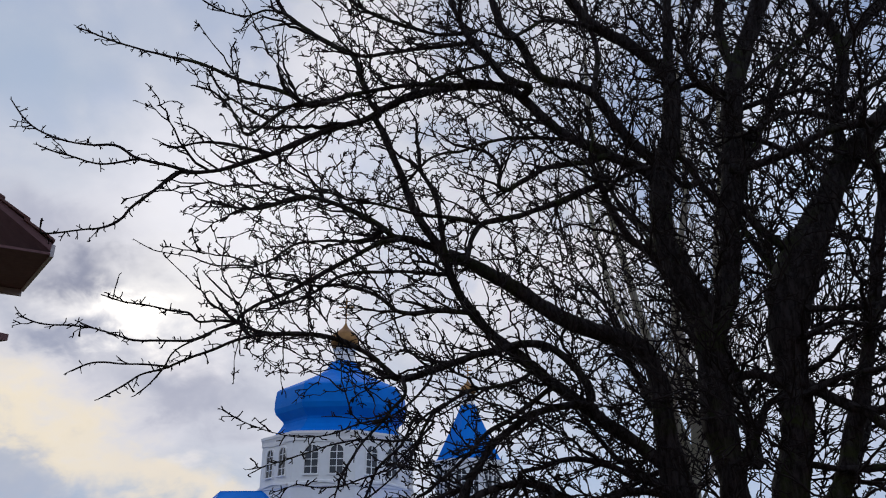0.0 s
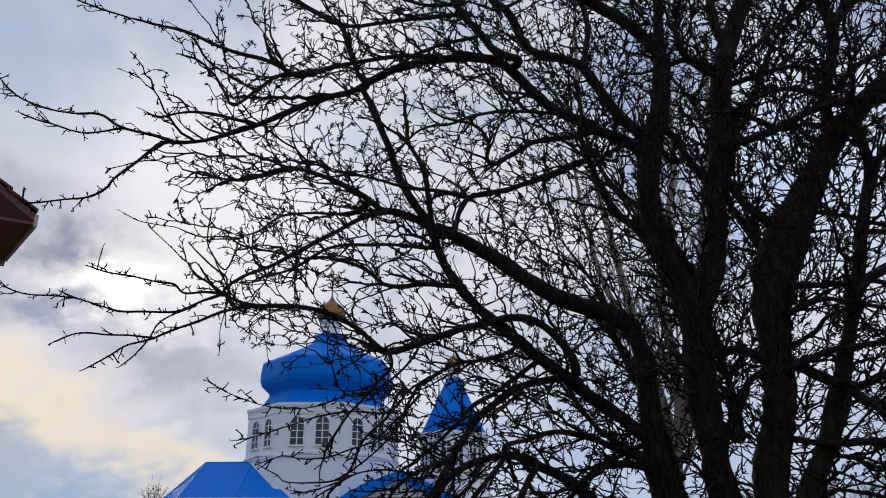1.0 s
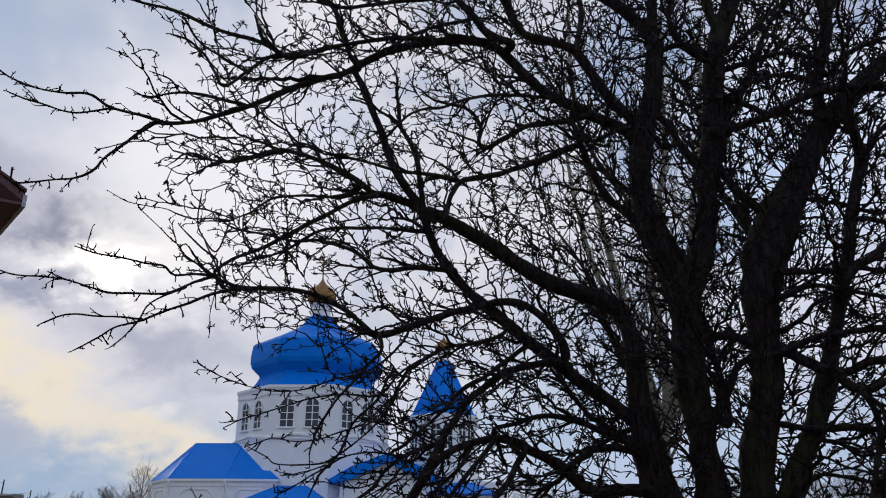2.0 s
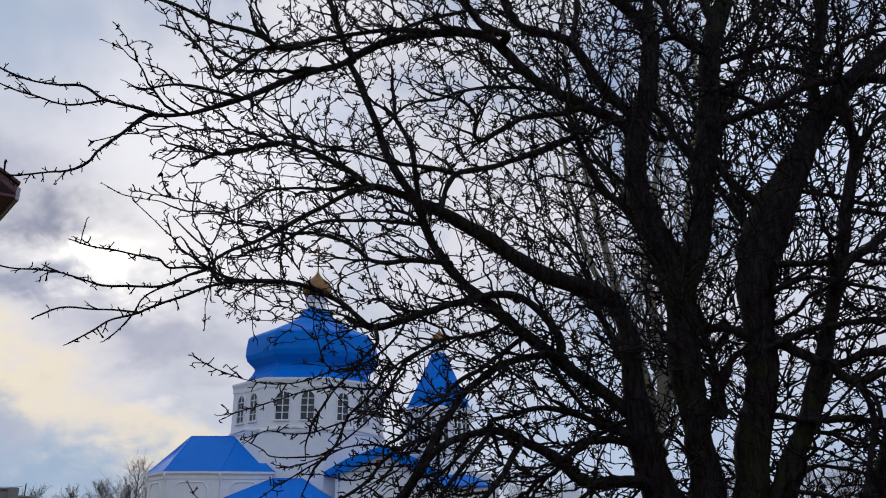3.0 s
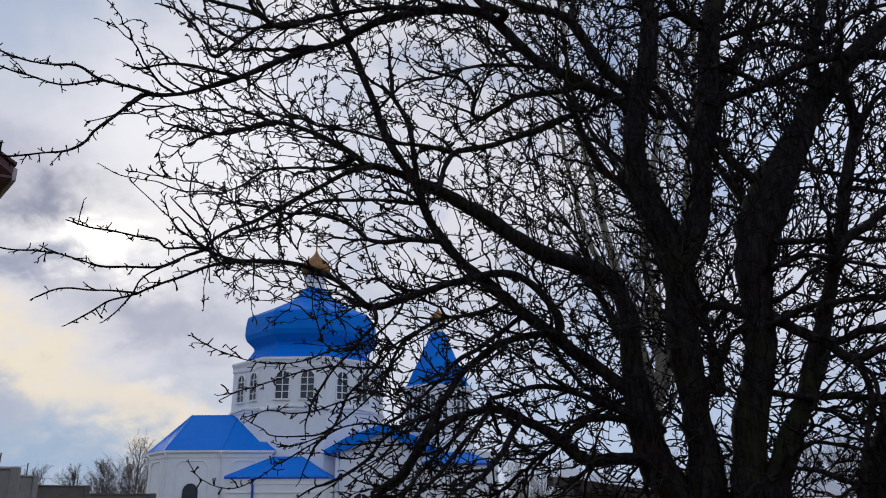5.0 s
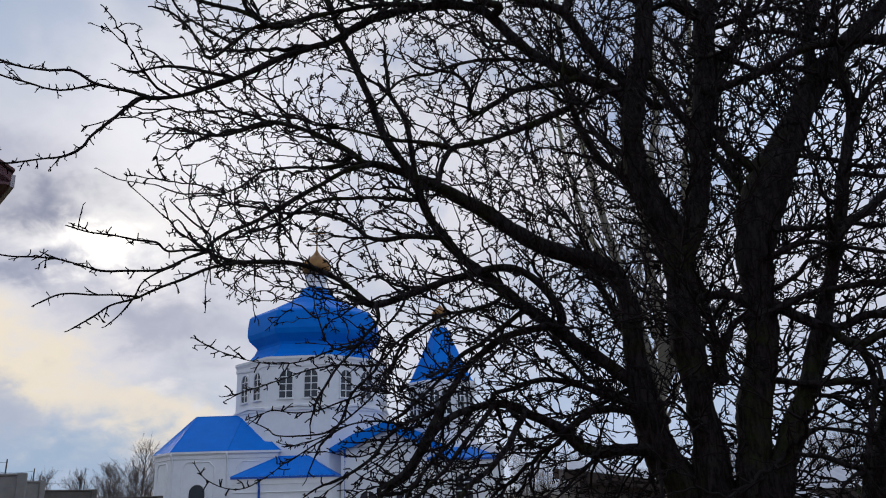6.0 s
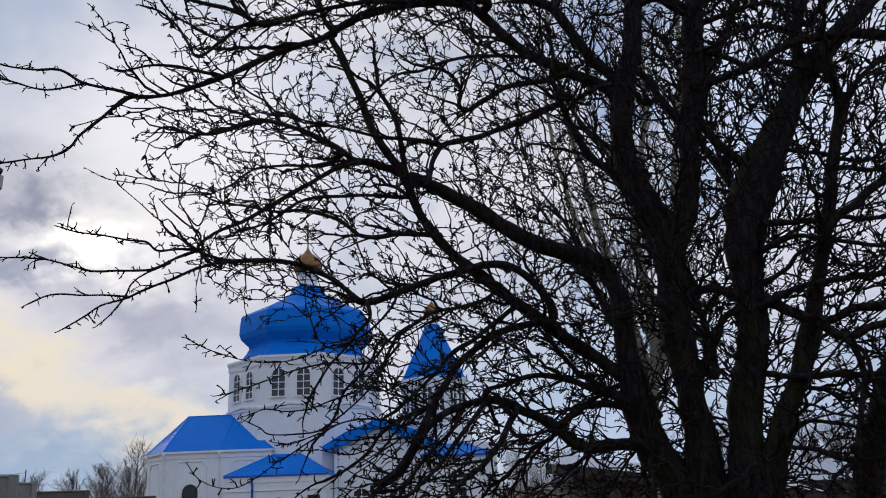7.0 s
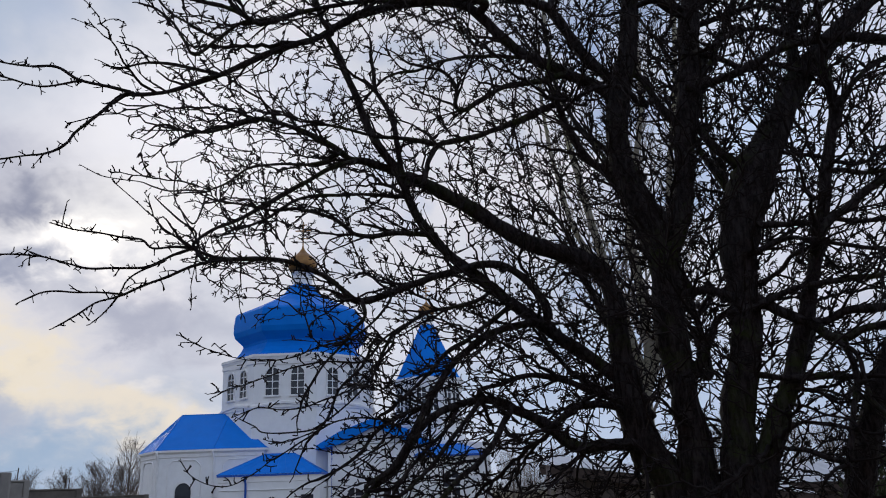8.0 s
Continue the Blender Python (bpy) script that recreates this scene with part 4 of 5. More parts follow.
limb("limb", 4.25, 4.10, (-0.169, 4.483, 0.0212), (-0.379, 4.474, 0.0176), (-0.517, 4.446, 0.0175), (-0.723, 4.396, 0.0174), (-0.891, 4.329, 0.0207), (-1.022, 4.282, 0.0206), (-1.124, 4.330, 0.0171))
limb("limb", 4.10, 4.00, (-1.106, 4.321, 0.0171), (-1.246, 4.387, 0.0172), (-1.403, 4.426, 0.0138), (-1.545, 4.484, 0.0138), (-1.708, 4.561, 0.0122), (-1.905, 4.614, 0.0105), (-2.086, 4.663, 0.0070), (-2.269, 4.726, 0.0070), (-2.477, 4.816, 0.0057), bare=True)
limb("limb", 4.25, 4.10, (0.014, 4.796, 0.0180), (-0.166, 4.759, 0.0179), (-0.343, 4.723, 0.0143), (-0.518, 4.678, 0.0142), (-0.690, 4.630, 0.0140), (-0.827, 4.635, 0.0105))
limb("limb", 4.25, 4.10, (-0.021, 4.885, 0.0182), (-0.238, 4.845, 0.0145), (-0.418, 4.887, 0.0145), (-0.561, 4.927, 0.0145), (-0.705, 4.994, 0.0145), (-0.814, 5.068, 0.0145), (-0.888, 5.187, 0.0109))
limb("limb", 4.25, 4.10, (0.046, 4.622, 0.0142), (-0.166, 4.532, 0.0140), (-0.303, 4.441, 0.0138), (-0.435, 4.311, 0.0136))
limb("limb", 4.10, 3.98, (-1.755, 3.855, 0.0133), (-1.932, 3.901, 0.0100), (-2.046, 3.934, 0.0100), (-2.156, 4.002, 0.0100), (-2.304, 4.006, 0.0067), (-2.473, 4.034, 0.0067), (-2.614, 4.092, 0.0067), (-2.706, 4.164, 0.0067), (-2.803, 4.284, 0.0054), bare=True)
limb("limb", 4.08, 4.00, (-2.018, 3.924, 0.0083), (-2.192, 3.883, 0.0066), (-2.288, 3.889, 0.0066), (-2.406, 3.929, 0.0060), (-2.505, 3.954, 0.0060), (-2.588, 3.985, 0.0053), bare=True)
limb("limb", 4.12, 4.00, (-1.763, 3.858, 0.0133), (-1.855, 3.768, 0.0099), (-1.954, 3.672, 0.0098), (-2.020, 3.596, 0.0097), (-2.054, 3.530, 0.0097), (-2.138, 3.473, 0.0080), (-2.243, 3.456, 0.0064), (-2.364, 3.436, 0.0064), (-2.473, 3.426, 0.0057), (-2.486, 3.479, 0.0048), bare=True)
limb("limb", 4.18, 4.05, (-1.273, 3.991, 0.0131), (-1.382, 4.009, 0.0131), (-1.508, 4.035, 0.0131), (-1.631, 4.042, 0.0098), (-1.719, 4.019, 0.0081), (-1.789, 3.991, 0.0080), (-1.854, 3.992, 0.0064), bare=True)
limb("limb", 4.10, 4.02, (-1.652, 4.046, 0.0065), (-1.696, 4.097, 0.0065), (-1.770, 4.116, 0.0048), bare=True)
limb("limb", 4.15, 4.05, (-0.963, 4.321, 0.0133), (-1.126, 4.299, 0.0133), (-1.266, 4.183, 0.0131), (-1.387, 4.076, 0.0114), (-1.453, 4.173, 0.0098), (-1.520, 4.279, 0.0098), (-1.620, 4.368, 0.0082), (-1.716, 4.400, 0.0066), bare=True)
limb("limb", 4.12, 4.05, (-1.265, 4.175, 0.0098), (-1.413, 4.271, 0.0099), (-1.509, 4.328, 0.0082), (-1.591, 4.407, 0.0082), (-1.640, 4.492, 0.0066), bare=True)
limb("limb", 4.45, 4.15, (0.790, 4.055, 0.0278), (0.608, 3.992, 0.0241), (0.432, 3.960, 0.0205), (0.325, 3.899, 0.0203), (0.236, 3.830, 0.0201), (0.149, 3.759, 0.0166), (0.103, 3.775, 0.0165), (0.112, 3.843, 0.0132), (0.088, 3.920, 0.0132), (0.024, 3.961, 0.0131), (-0.089, 3.978, 0.0098))
limb("limb", 4.40, 4.20, (0.565, 4.149, 0.0173), (0.339, 4.153, 0.0138), (0.165, 4.136, 0.0137), (0.027, 4.094, 0.0136), (-0.109, 4.026, 0.0134), (-0.209, 4.003, 0.0100), (-0.308, 3.946, 0.0099), (-0.389, 3.842, 0.0098))
limb("limb", 4.35, 4.20, (-0.220, 3.387, 0.0229), (-0.245, 3.555, 0.0198), (-0.267, 3.707, 0.0198), (-0.313, 3.805, 0.0165), (-0.360, 3.886, 0.0165), (-0.373, 3.984, 0.0133), (-0.387, 4.101, 0.0100))
limb("limb", 4.45, 4.10, (0.578, 2.576, 0.0318), (0.490, 2.722, 0.0287), (0.382, 2.813, 0.0256), (0.255, 2.842, 0.0255), (0.110, 2.815, 0.0254), (-0.050, 2.770, 0.0252), (-0.207, 2.712, 0.0250), (-0.362, 2.652, 0.0248), (-0.484, 2.632, 0.0246), (-0.558, 2.696, 0.0185), (-0.633, 2.757, 0.0185), (-0.707, 2.793, 0.0184), (-0.811, 2.835, 0.0153), (-0.930, 2.859, 0.0153), (-1.047, 2.858, 0.0152), (-1.163, 2.853, 0.0151), (-1.249, 2.869, 0.0121), (-1.335, 2.907, 0.0120))
limb("limb", 4.10, 4.00, (-1.329, 2.907, 0.0120), (-1.421, 2.915, 0.0090), (-1.536, 2.906, 0.0075), (-1.594, 2.954, 0.0075), (-1.694, 2.966, 0.0060), (-1.810, 2.990, 0.0060), (-1.939, 3.009, 0.0059), (-2.024, 3.033, 0.0053), bare=True)
limb("limb", 4.00, 4.00, (-1.993, 3.022, 0.0047), (-1.991, 3.082, 0.0042), (-1.985, 3.139, 0.0036), bare=True)
limb("limb", 4.10, 3.95, (-1.320, 2.907, 0.0120), (-1.419, 2.875, 0.0090), (-1.501, 2.827, 0.0089), (-1.583, 2.796, 0.0074), (-1.725, 2.797, 0.0074), (-1.837, 2.794, 0.0074), (-1.952, 2.825, 0.0059), (-2.067, 2.859, 0.0059), (-2.179, 2.872, 0.0059), (-2.289, 2.875, 0.0053), (-2.371, 2.886, 0.0052), (-2.449, 2.915, 0.0047), bare=True)
limb("limb", 4.08, 3.95, (-1.146, 2.835, 0.0119), (-1.302, 2.801, 0.0104), (-1.455, 2.734, 0.0088), (-1.576, 2.680, 0.0087), (-1.653, 2.639, 0.0072), (-1.771, 2.598, 0.0063), (-1.844, 2.543, 0.0063), (-1.942, 2.477, 0.0051), bare=True)
limb("limb", 4.00, 3.95, (-1.642, 2.643, 0.0072), (-1.778, 2.655, 0.0058), (-1.889, 2.659, 0.0058), (-1.986, 2.663, 0.0057), (-2.051, 2.652, 0.0057), (-2.128, 2.614, 0.0051), bare=True)
limb("limb", 4.05, 4.00, (-1.463, 2.825, 0.0074), (-1.574, 2.775, 0.0059), (-1.640, 2.720, 0.0058), (-1.673, 2.646, 0.0058), (-1.734, 2.554, 0.0046), (-1.783, 2.504, 0.0046), bare=True)
limb("limb", 4.30, 4.10, (-0.483, 3.461, 0.0195), (-0.625, 3.412, 0.0161), (-0.748, 3.329, 0.0160), (-0.884, 3.239, 0.0158), (-1.001, 3.156, 0.0140), (-1.116, 3.078, 0.0123), (-1.228, 3.024, 0.0122), (-1.322, 2.938, 0.0121))
limb("limb", 4.25, 4.10, (-0.558, 3.498, 0.0162), (-0.651, 3.437, 0.0128), (-0.759, 3.411, 0.0111), (-0.882, 3.411, 0.0095), (-1.035, 3.394, 0.0095), (-1.122, 3.338, 0.0078), (-1.177, 3.281, 0.0077), (-1.276, 3.223, 0.0061))
limb("limb", 4.10, 4.05, (-1.261, 3.226, 0.0068), (-1.382, 3.241, 0.0061), (-1.472, 3.235, 0.0061), (-1.563, 3.262, 0.0052), (-1.624, 3.288, 0.0043), (-1.730, 3.303, 0.0037), (-1.836, 3.324, 0.0037), (-1.930, 3.374, 0.0031), bare=True)
limb("limb", 4.10, 4.05, (-1.275, 3.210, 0.0061), (-1.324, 3.046, 0.0061), (-1.393, 3.108, 0.0055), (-1.438, 3.202, 0.0055), (-1.430, 3.345, 0.0049), bare=True)
limb("limb", 4.10, 4.05, (-1.321, 2.932, 0.0075), (-1.321, 2.998, 0.0066), (-1.403, 3.060, 0.0060), (-1.472, 3.123, 0.0055), (-1.516, 3.168, 0.0048), bare=True)
limb("limb", 4.40, 4.15, (-0.193, 3.269, 0.0197), (-0.295, 3.266, 0.0163), (-0.454, 3.269, 0.0129), (-0.643, 3.256, 0.0128), (-0.765, 3.233, 0.0127), (-0.868, 3.174, 0.0126), (-0.968, 3.088, 0.0109), (-1.051, 3.040, 0.0092))
limb("limb", 4.35, 4.15, (-0.058, 3.016, 0.0224), (-0.264, 3.027, 0.0191), (-0.390, 3.009, 0.0159), (-0.483, 3.016, 0.0158), (-0.544, 3.061, 0.0158), (-0.620, 3.107, 0.0126), (-0.728, 3.138, 0.0126), (-0.818, 3.151, 0.0125), (-0.939, 3.142, 0.0094), (-1.060, 3.165, 0.0093), (-1.180, 3.183, 0.0077))
limb("limb", 4.45, 4.00, (1.008, 1.834, 0.0484), (0.851, 1.829, 0.0391), (0.725, 1.820, 0.0388), (0.619, 1.848, 0.0386), (0.532, 1.922, 0.0356), (0.444, 1.975, 0.0325), (0.355, 2.013, 0.0295), (0.268, 2.057, 0.0294), (0.165, 2.069, 0.0263), (0.061, 2.050, 0.0232), (-0.041, 2.013, 0.0230), (-0.128, 1.947, 0.0227), (-0.186, 1.856, 0.0224), (-0.236, 1.775, 0.0194), (-0.296, 1.709, 0.0191), (-0.376, 1.654, 0.0162), (-0.428, 1.584, 0.0160))
limb("limb", 4.40, 4.00, (0.510, 2.504, 0.0313), (0.343, 2.470, 0.0248), (0.215, 2.420, 0.0245), (0.104, 2.334, 0.0241), (0.010, 2.241, 0.0237), (-0.052, 2.141, 0.0234), (-0.112, 2.038, 0.0230), (-0.171, 1.924, 0.0226), (-0.219, 1.828, 0.0222), (-0.295, 1.735, 0.0164), (-0.401, 1.660, 0.0134))
limb("limb", 4.20, 4.00, (0.320, 2.012, 0.0231), (0.264, 1.926, 0.0199), (0.205, 1.829, 0.0196), (0.116, 1.735, 0.0165), (0.030, 1.671, 0.0163), (-0.067, 1.571, 0.0160))
limb("limb", 4.45, 4.20, (0.953, 2.036, 0.0307), (0.859, 2.090, 0.0275), (0.749, 2.120, 0.0273), (0.656, 2.161, 0.0242), (0.504, 2.191, 0.0210), (0.380, 2.185, 0.0179), (0.287, 2.148, 0.0147), (0.166, 2.118, 0.0146))
limb("limb", 4.45, 4.30, (0.959, 2.006, 0.0275), (0.883, 2.029, 0.0243), (0.772, 2.044, 0.0241), (0.659, 2.014, 0.0209), (0.559, 1.947, 0.0206))
limb("limb", 4.30, 4.10, (0.345, 2.567, 0.0184), (0.216, 2.471, 0.0152), (0.120, 2.392, 0.0150), (-0.002, 2.315, 0.0148), (-0.093, 2.210, 0.0116), (-0.181, 2.122, 0.0115), (-0.266, 2.051, 0.0113))
limb("limb", 4.30, 4.05, (0.194, 2.620, 0.0154), (0.037, 2.567, 0.0122), (-0.084, 2.539, 0.0120), (-0.203, 2.463, 0.0118), (-0.289, 2.382, 0.0116), (-0.344, 2.259, 0.0085))
limb("limb", 4.30, 4.05, (-0.101, 2.067, 0.0149), (-0.218, 2.023, 0.0117), (-0.304, 1.979, 0.0116), (-0.388, 1.908, 0.0114), (-0.441, 1.825, 0.0112), (-0.548, 1.746, 0.0083), (-0.651, 1.695, 0.0082))
limb("limb", 4.20, 4.00, (0.163, 2.061, 0.0174), (0.071, 1.946, 0.0142), (-0.018, 1.835, 0.0140), (-0.104, 1.729, 0.0137), (-0.213, 1.628, 0.0107))
limb("limb", 4.20, 4.00, (0.046, 2.036, 0.0145), (-0.016, 1.921, 0.0114), (-0.131, 1.812, 0.0111), (-0.242, 1.681, 0.0109), (-0.294, 1.579, 0.0107))
limb("limb", 4.10, 4.00, (-0.286, 2.584, 0.0088), (-0.375, 2.471, 0.0073), (-0.490, 2.385, 0.0064), (-0.632, 2.353, 0.0057), (-0.773, 2.299, 0.0046), (-0.913, 2.279, 0.0040), (-1.053, 2.302, 0.0034), (-1.122, 2.320, 0.0034), (-1.249, 2.366, 0.0034), (-1.325, 2.409, 0.0034), bare=True)
limb("limb", 4.10, 4.00, (-0.215, 2.453, 0.0087), (-0.317, 2.380, 0.0072), (-0.432, 2.266, 0.0063), (-0.602, 2.271, 0.0057), (-0.771, 2.246, 0.0051), (-0.881, 2.206, 0.0045), (-1.017, 2.161, 0.0039), (-1.097, 2.135, 0.0036), (-1.163, 2.122, 0.0033), bare=True)
limb("limb", 4.05, 4.00, (-0.272, 2.343, 0.0086), (-0.401, 2.203, 0.0062), (-0.485, 2.121, 0.0056), (-0.596, 2.083, 0.0056), (-0.706, 2.044, 0.0044), (-0.816, 2.031, 0.0042), (-0.939, 2.046, 0.0039), (-1.019, 1.999, 0.0033), bare=True)
limb("limb", 4.05, 4.00, (-0.330, 2.259, 0.0071), (-0.430, 2.120, 0.0062), (-0.513, 2.039, 0.0056), (-0.623, 1.960, 0.0055), (-0.704, 1.925, 0.0050), (-0.896, 1.923, 0.0041), (-0.950, 1.957, 0.0036), (-1.019, 1.994, 0.0033), bare=True)
limb("limb", 4.05, 4.00, (-0.278, 1.963, 0.0083), (-0.431, 1.982, 0.0061), (-0.569, 1.965, 0.0056), (-0.692, 1.895, 0.0055), (-0.786, 1.839, 0.0049), (-0.866, 1.794, 0.0041), (-0.945, 1.736, 0.0035), (-1.077, 1.678, 0.0032), (-1.226, 1.720, 0.0032), (-1.282, 1.782, 0.0033), bare=True)
limb("limb", 4.10, 4.00, (-0.433, 2.586, 0.0177), (-0.417, 2.500, 0.0117), (-0.473, 2.425, 0.0115), (-0.542, 2.336, 0.0086), (-0.624, 2.236, 0.0085), (-0.690, 2.124, 0.0083))
limb("limb", 4.10, 4.00, (-0.362, 2.384, 0.0087), (-0.433, 2.238, 0.0086), (-0.543, 2.125, 0.0084), (-0.595, 1.986, 0.0083), (-0.673, 1.893, 0.0068))
limb("limb", 4.50, 4.30, (1.667, 4.399, 0.0252), (1.819, 4.422, 0.0214), (2.007, 4.433, 0.0176), (2.171, 4.342, 0.0172))
limb("limb", 4.45, 4.25, (2.253, 4.251, 0.0281), (2.021, 4.280, 0.0209), (1.820, 4.225, 0.0172), (1.593, 4.075, 0.0168))
limb("limb", 4.45, 4.20, (2.296, 4.332, 0.0247), (2.382, 4.419, 0.0210), (2.504, 4.448, 0.0172), (2.614, 4.439, 0.0169))
limb("limb", 4.50, 4.60, (1.668, 4.514, 0.0254), (1.850, 4.676, 0.0184), (2.076, 4.899, 0.0188), (2.254, 5.020, 0.0152), (2.447, 5.209, 0.0154))
limb("limb", 4.50, 4.30, (1.621, 4.431, 0.0289), (1.451, 4.517, 0.0253), (1.340, 4.645, 0.0218), (1.336, 4.813, 0.0219), (1.389, 5.003, 0.0184), (1.464, 5.218, 0.0185))
limb("limb", 4.50, 4.35, (1.254, 4.530, 0.0256), (1.392, 4.539, 0.0216), (1.517, 4.421, 0.0211))
limb("limb", 4.45, 4.30, (1.579, 4.174, 0.0246), (1.730, 4.107, 0.0208), (1.870, 4.002, 0.0205), (2.024, 4.006, 0.0169), (2.160, 3.931, 0.0167))
limb("limb", 4.55, 4.70, (1.633, 3.988, 0.0247), (1.787, 4.248, 0.0217), (1.912, 4.522, 0.0185), (2.043, 4.809, 0.0152), (2.229, 5.060, 0.0156))
limb("limb", 4.40, 4.20, (1.214, 3.806, 0.0204), (1.113, 3.897, 0.0170), (0.935, 3.876, 0.0168), (0.787, 3.779, 0.0132), (0.649, 3.765, 0.0131))

# limbs that lean away into the depth of the crown
for x0, z0, x1, z1, y1, r in ((1.0, 2.3, 0.7, 3.9, 5.9, 0.030), (1.3, 2.6, 1.1, 4.6, 6.1, 0.034), (1.45, 2.2, 1.9, 3.7, 6.2, 0.032), (1.7, 2.6, 2.2, 4.7, 6.0, 0.034), (1.75, 3.2, 1.6, 5.4, 5.8, 0.030), (1.2, 3.4, 0.6, 5.2, 5.7, 0.026), (1.9, 2.1, 2.8, 3.3, 5.6, 0.030), (1.1, 2.0, 0.3, 3.0, 5.5, 0.024), (1.6, 3.8, 2.4, 5.6, 5.5, 0.026)):
    limb("limb", 4.5, y1, (x0, z0, r), (x0 + (x1 - x0) * 0.35 + rng.uniform(-0.1, 0.1), z0 + (z1 - z0) * 0.28, r * 0.8), (x0 + (x1 - x0) * 0.7 + rng.uniform(-0.1, 0.1), z0 + (z1 - z0) * 0.66, r * 0.55), (x1, z1, r * 0.3))
crown_growth = Crown(5)
for _ in range(1200):
    crown_growth.reach(1.5, 0.014, 0.16, 0.5, 0.08, 0.0060)
for _ in range(7500):
    crown_growth.reach(0.8, 0.0080, 0.06, 0.42, 0.06, 0.0048)
for body, crown in GROWTH:
    if crown.v:
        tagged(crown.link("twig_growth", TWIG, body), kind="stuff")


# the stems meet in one short trunk
skin = Skin()
skin.tube(smooth_line([Vector((0.02, 0.0, -0.1)), Vector((0.0, 0, 0.25)), Vector((-0.02, 0, 0.6)), Vector((0.0, 0, 0.95))], 5), [0.42 - 0.006 * i for i in range(16)], 16, 0.2)
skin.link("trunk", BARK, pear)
for foot, way, r in FEET:
    skin = Skin()
    low = Vector((foot.x * 0.45, foot.y * 0.5, 0.62))
    skin.tube(smooth_line([low, low.lerp(foot, 0.5) - way * 0.12, foot, foot + way * 0.3], 5), [r * 1.05] * 11 + [r * 0.98] * 5, 14, 0.18)
    skin.link("stem", BARK, pear)


# ---- birch behind the pear ----
def bare_tree(name, at, height, r, label, category, bark, twig, seed, lean=(0.0, 0.0), branches=26, low=0.15, up=0.8, fine=5, spread=0.32, group="", thin=0.008, line_xz=None):
    """A bare tree: trunk, branches and fine twigs that reach upwards."""
    g = random.Random(seed)
    tree = thing(name, at, label, category, group)
    pts = [Vector((0, 0, -0.1))]
    for i in range(10):
        pts.append(Vector((lean[0] * (i + 1) / 10 + g.uniform(-0.02, 0.02) * height * 0.1, lean[1] * (i + 1) / 10 + g.uniform(-0.02, 0.02) * height * 0.1, height * (i + 1) / 10)))
    if line_xz:
        pts = [Vector((0.02, 0, -0.1))] + [Vector((x - at[0], 0, z)) for x, z in line_xz]
    skin = Skin()
    line = smooth_line(pts, 3)
    skin.tube(line, [max(r * (1 - 0.9 * i / len(line)), 0.006) for i in range(len(line))], 8, 0.1)
    trunk = skin.link("trunk", bark, tree)
    crown = Skin()
    for b in range(branches):
        h = low + (0.95 - low) * b / branches
        k = int(h * (len(line) - 1))
        ang = g.uniform(0, 2 * math.pi)
        way = Vector((math.cos(ang), math.sin(ang), up * g.uniform(0.7, 1.5))).normalized()
        length = height * spread * (1.1 - 0.75 * h) * g.uniform(0.7, 1.3)
        p, bl = line[k].copy(), [line[k].copy()]
        for s in range(8):
            way = (way + Vector((g.gauss(0, 0.12), g.gauss(0, 0.12), 0.10))).normalized()
            p = p + way * length / 8
            bl.append(p.copy())
        br = max(r * 0.30 * (1.1 - h), thin)
        crown.tube(bl, [br * (1 - 0.8 * i / 8) for i in range(9)], 4)
        for f_ in range(fine):
            q = bl[g.randint(2, 8)].copy()
            d = (way + Vector((g.gauss(0, 0.6), g.gauss(0, 0.6), g.gauss(0.15, 0.4)))).normalized()
            ql, tl = [q.copy()], length * g.uniform(0.2, 0.55)
            for s in range(4):
                d = (d + Vector((g.gauss(0, 0.18), g.gauss(0, 0.18), 0.08))).normalized()
                q = q + d * tl / 4
                ql.append(q.copy())
            crown.tube(ql, [br * 0.4 * (1 - 0.6 * i / 4) for i in range(5)], 3)
            for x in range(2):
                o = ql[g.randint(1, 3)]
                d2 = (d + Vector((g.gauss(0, 0.6), g.gauss(0, 0.6), g.gauss(0, 0.5)))).normalized()
                crown.tube([o, o + d2 * tl * 0.3, o + (d2 + d * 0.4) * tl * 0.45], [br * 0.25, br * 0.2, br * 0.15], 3)
    tagged(crown.link("crown", twig, tree), kind="stuff")
    return tree


birch = bare_tree("birch_tree", (2.9, 12.4, 0), 10.5, 0.13, "slim bare birch of several pale mossy stems behind the pear", "tree", BIRCH, BIRCH_TWIG, 3, (-0.45, 0.0), 44, 0.2, 1.6, 9, 0.26, line_xz=((3.03, 1.64), (2.98, 2.29), (2.99, 2.96), (3.11, 3.47), (3.12, 3.91), (3.07, 4.91), (3.02, 5.67), (3.20, 6.65), (3.42, 7.67), (3.47, 8.74), (3.58, 10.33), (3.94, 12.52)))
for at, r, *way in (
        (0.0, 0.085, (3.03, 3.04), (3.31, 3.81), (3.51, 4.52), (3.69, 5.45), (3.78, 6.62), (4.06, 8.17), (4.27, 10.42)),
        (0.1, 0.075, (3.04, 3.12), (2.79, 4.19), (2.45, 5.69), (2.29, 6.63), (2.17, 7.30), (2.07, 8.29), (1.96, 9.47), (1.98, 10.87)),
        (-0.1, 0.055, (2.61, 5.02), (2.27, 5.31), (2.05, 5.83), (1.93, 6.40), (1.82, 7.00), (1.73, 7.94), (1.76, 9.03))):
    skin = Skin()
    line = smooth_line([Vector((x - 2.9, at * i * 0.4, z)) for i, (x, z) in enumerate(way)], 4)
    skin.tube(line, [r * (1 - 0.62 * i / len(line)) for i in range(len(line))], 8, 0.12)
    skin.link("stem", BIRCH, birch)

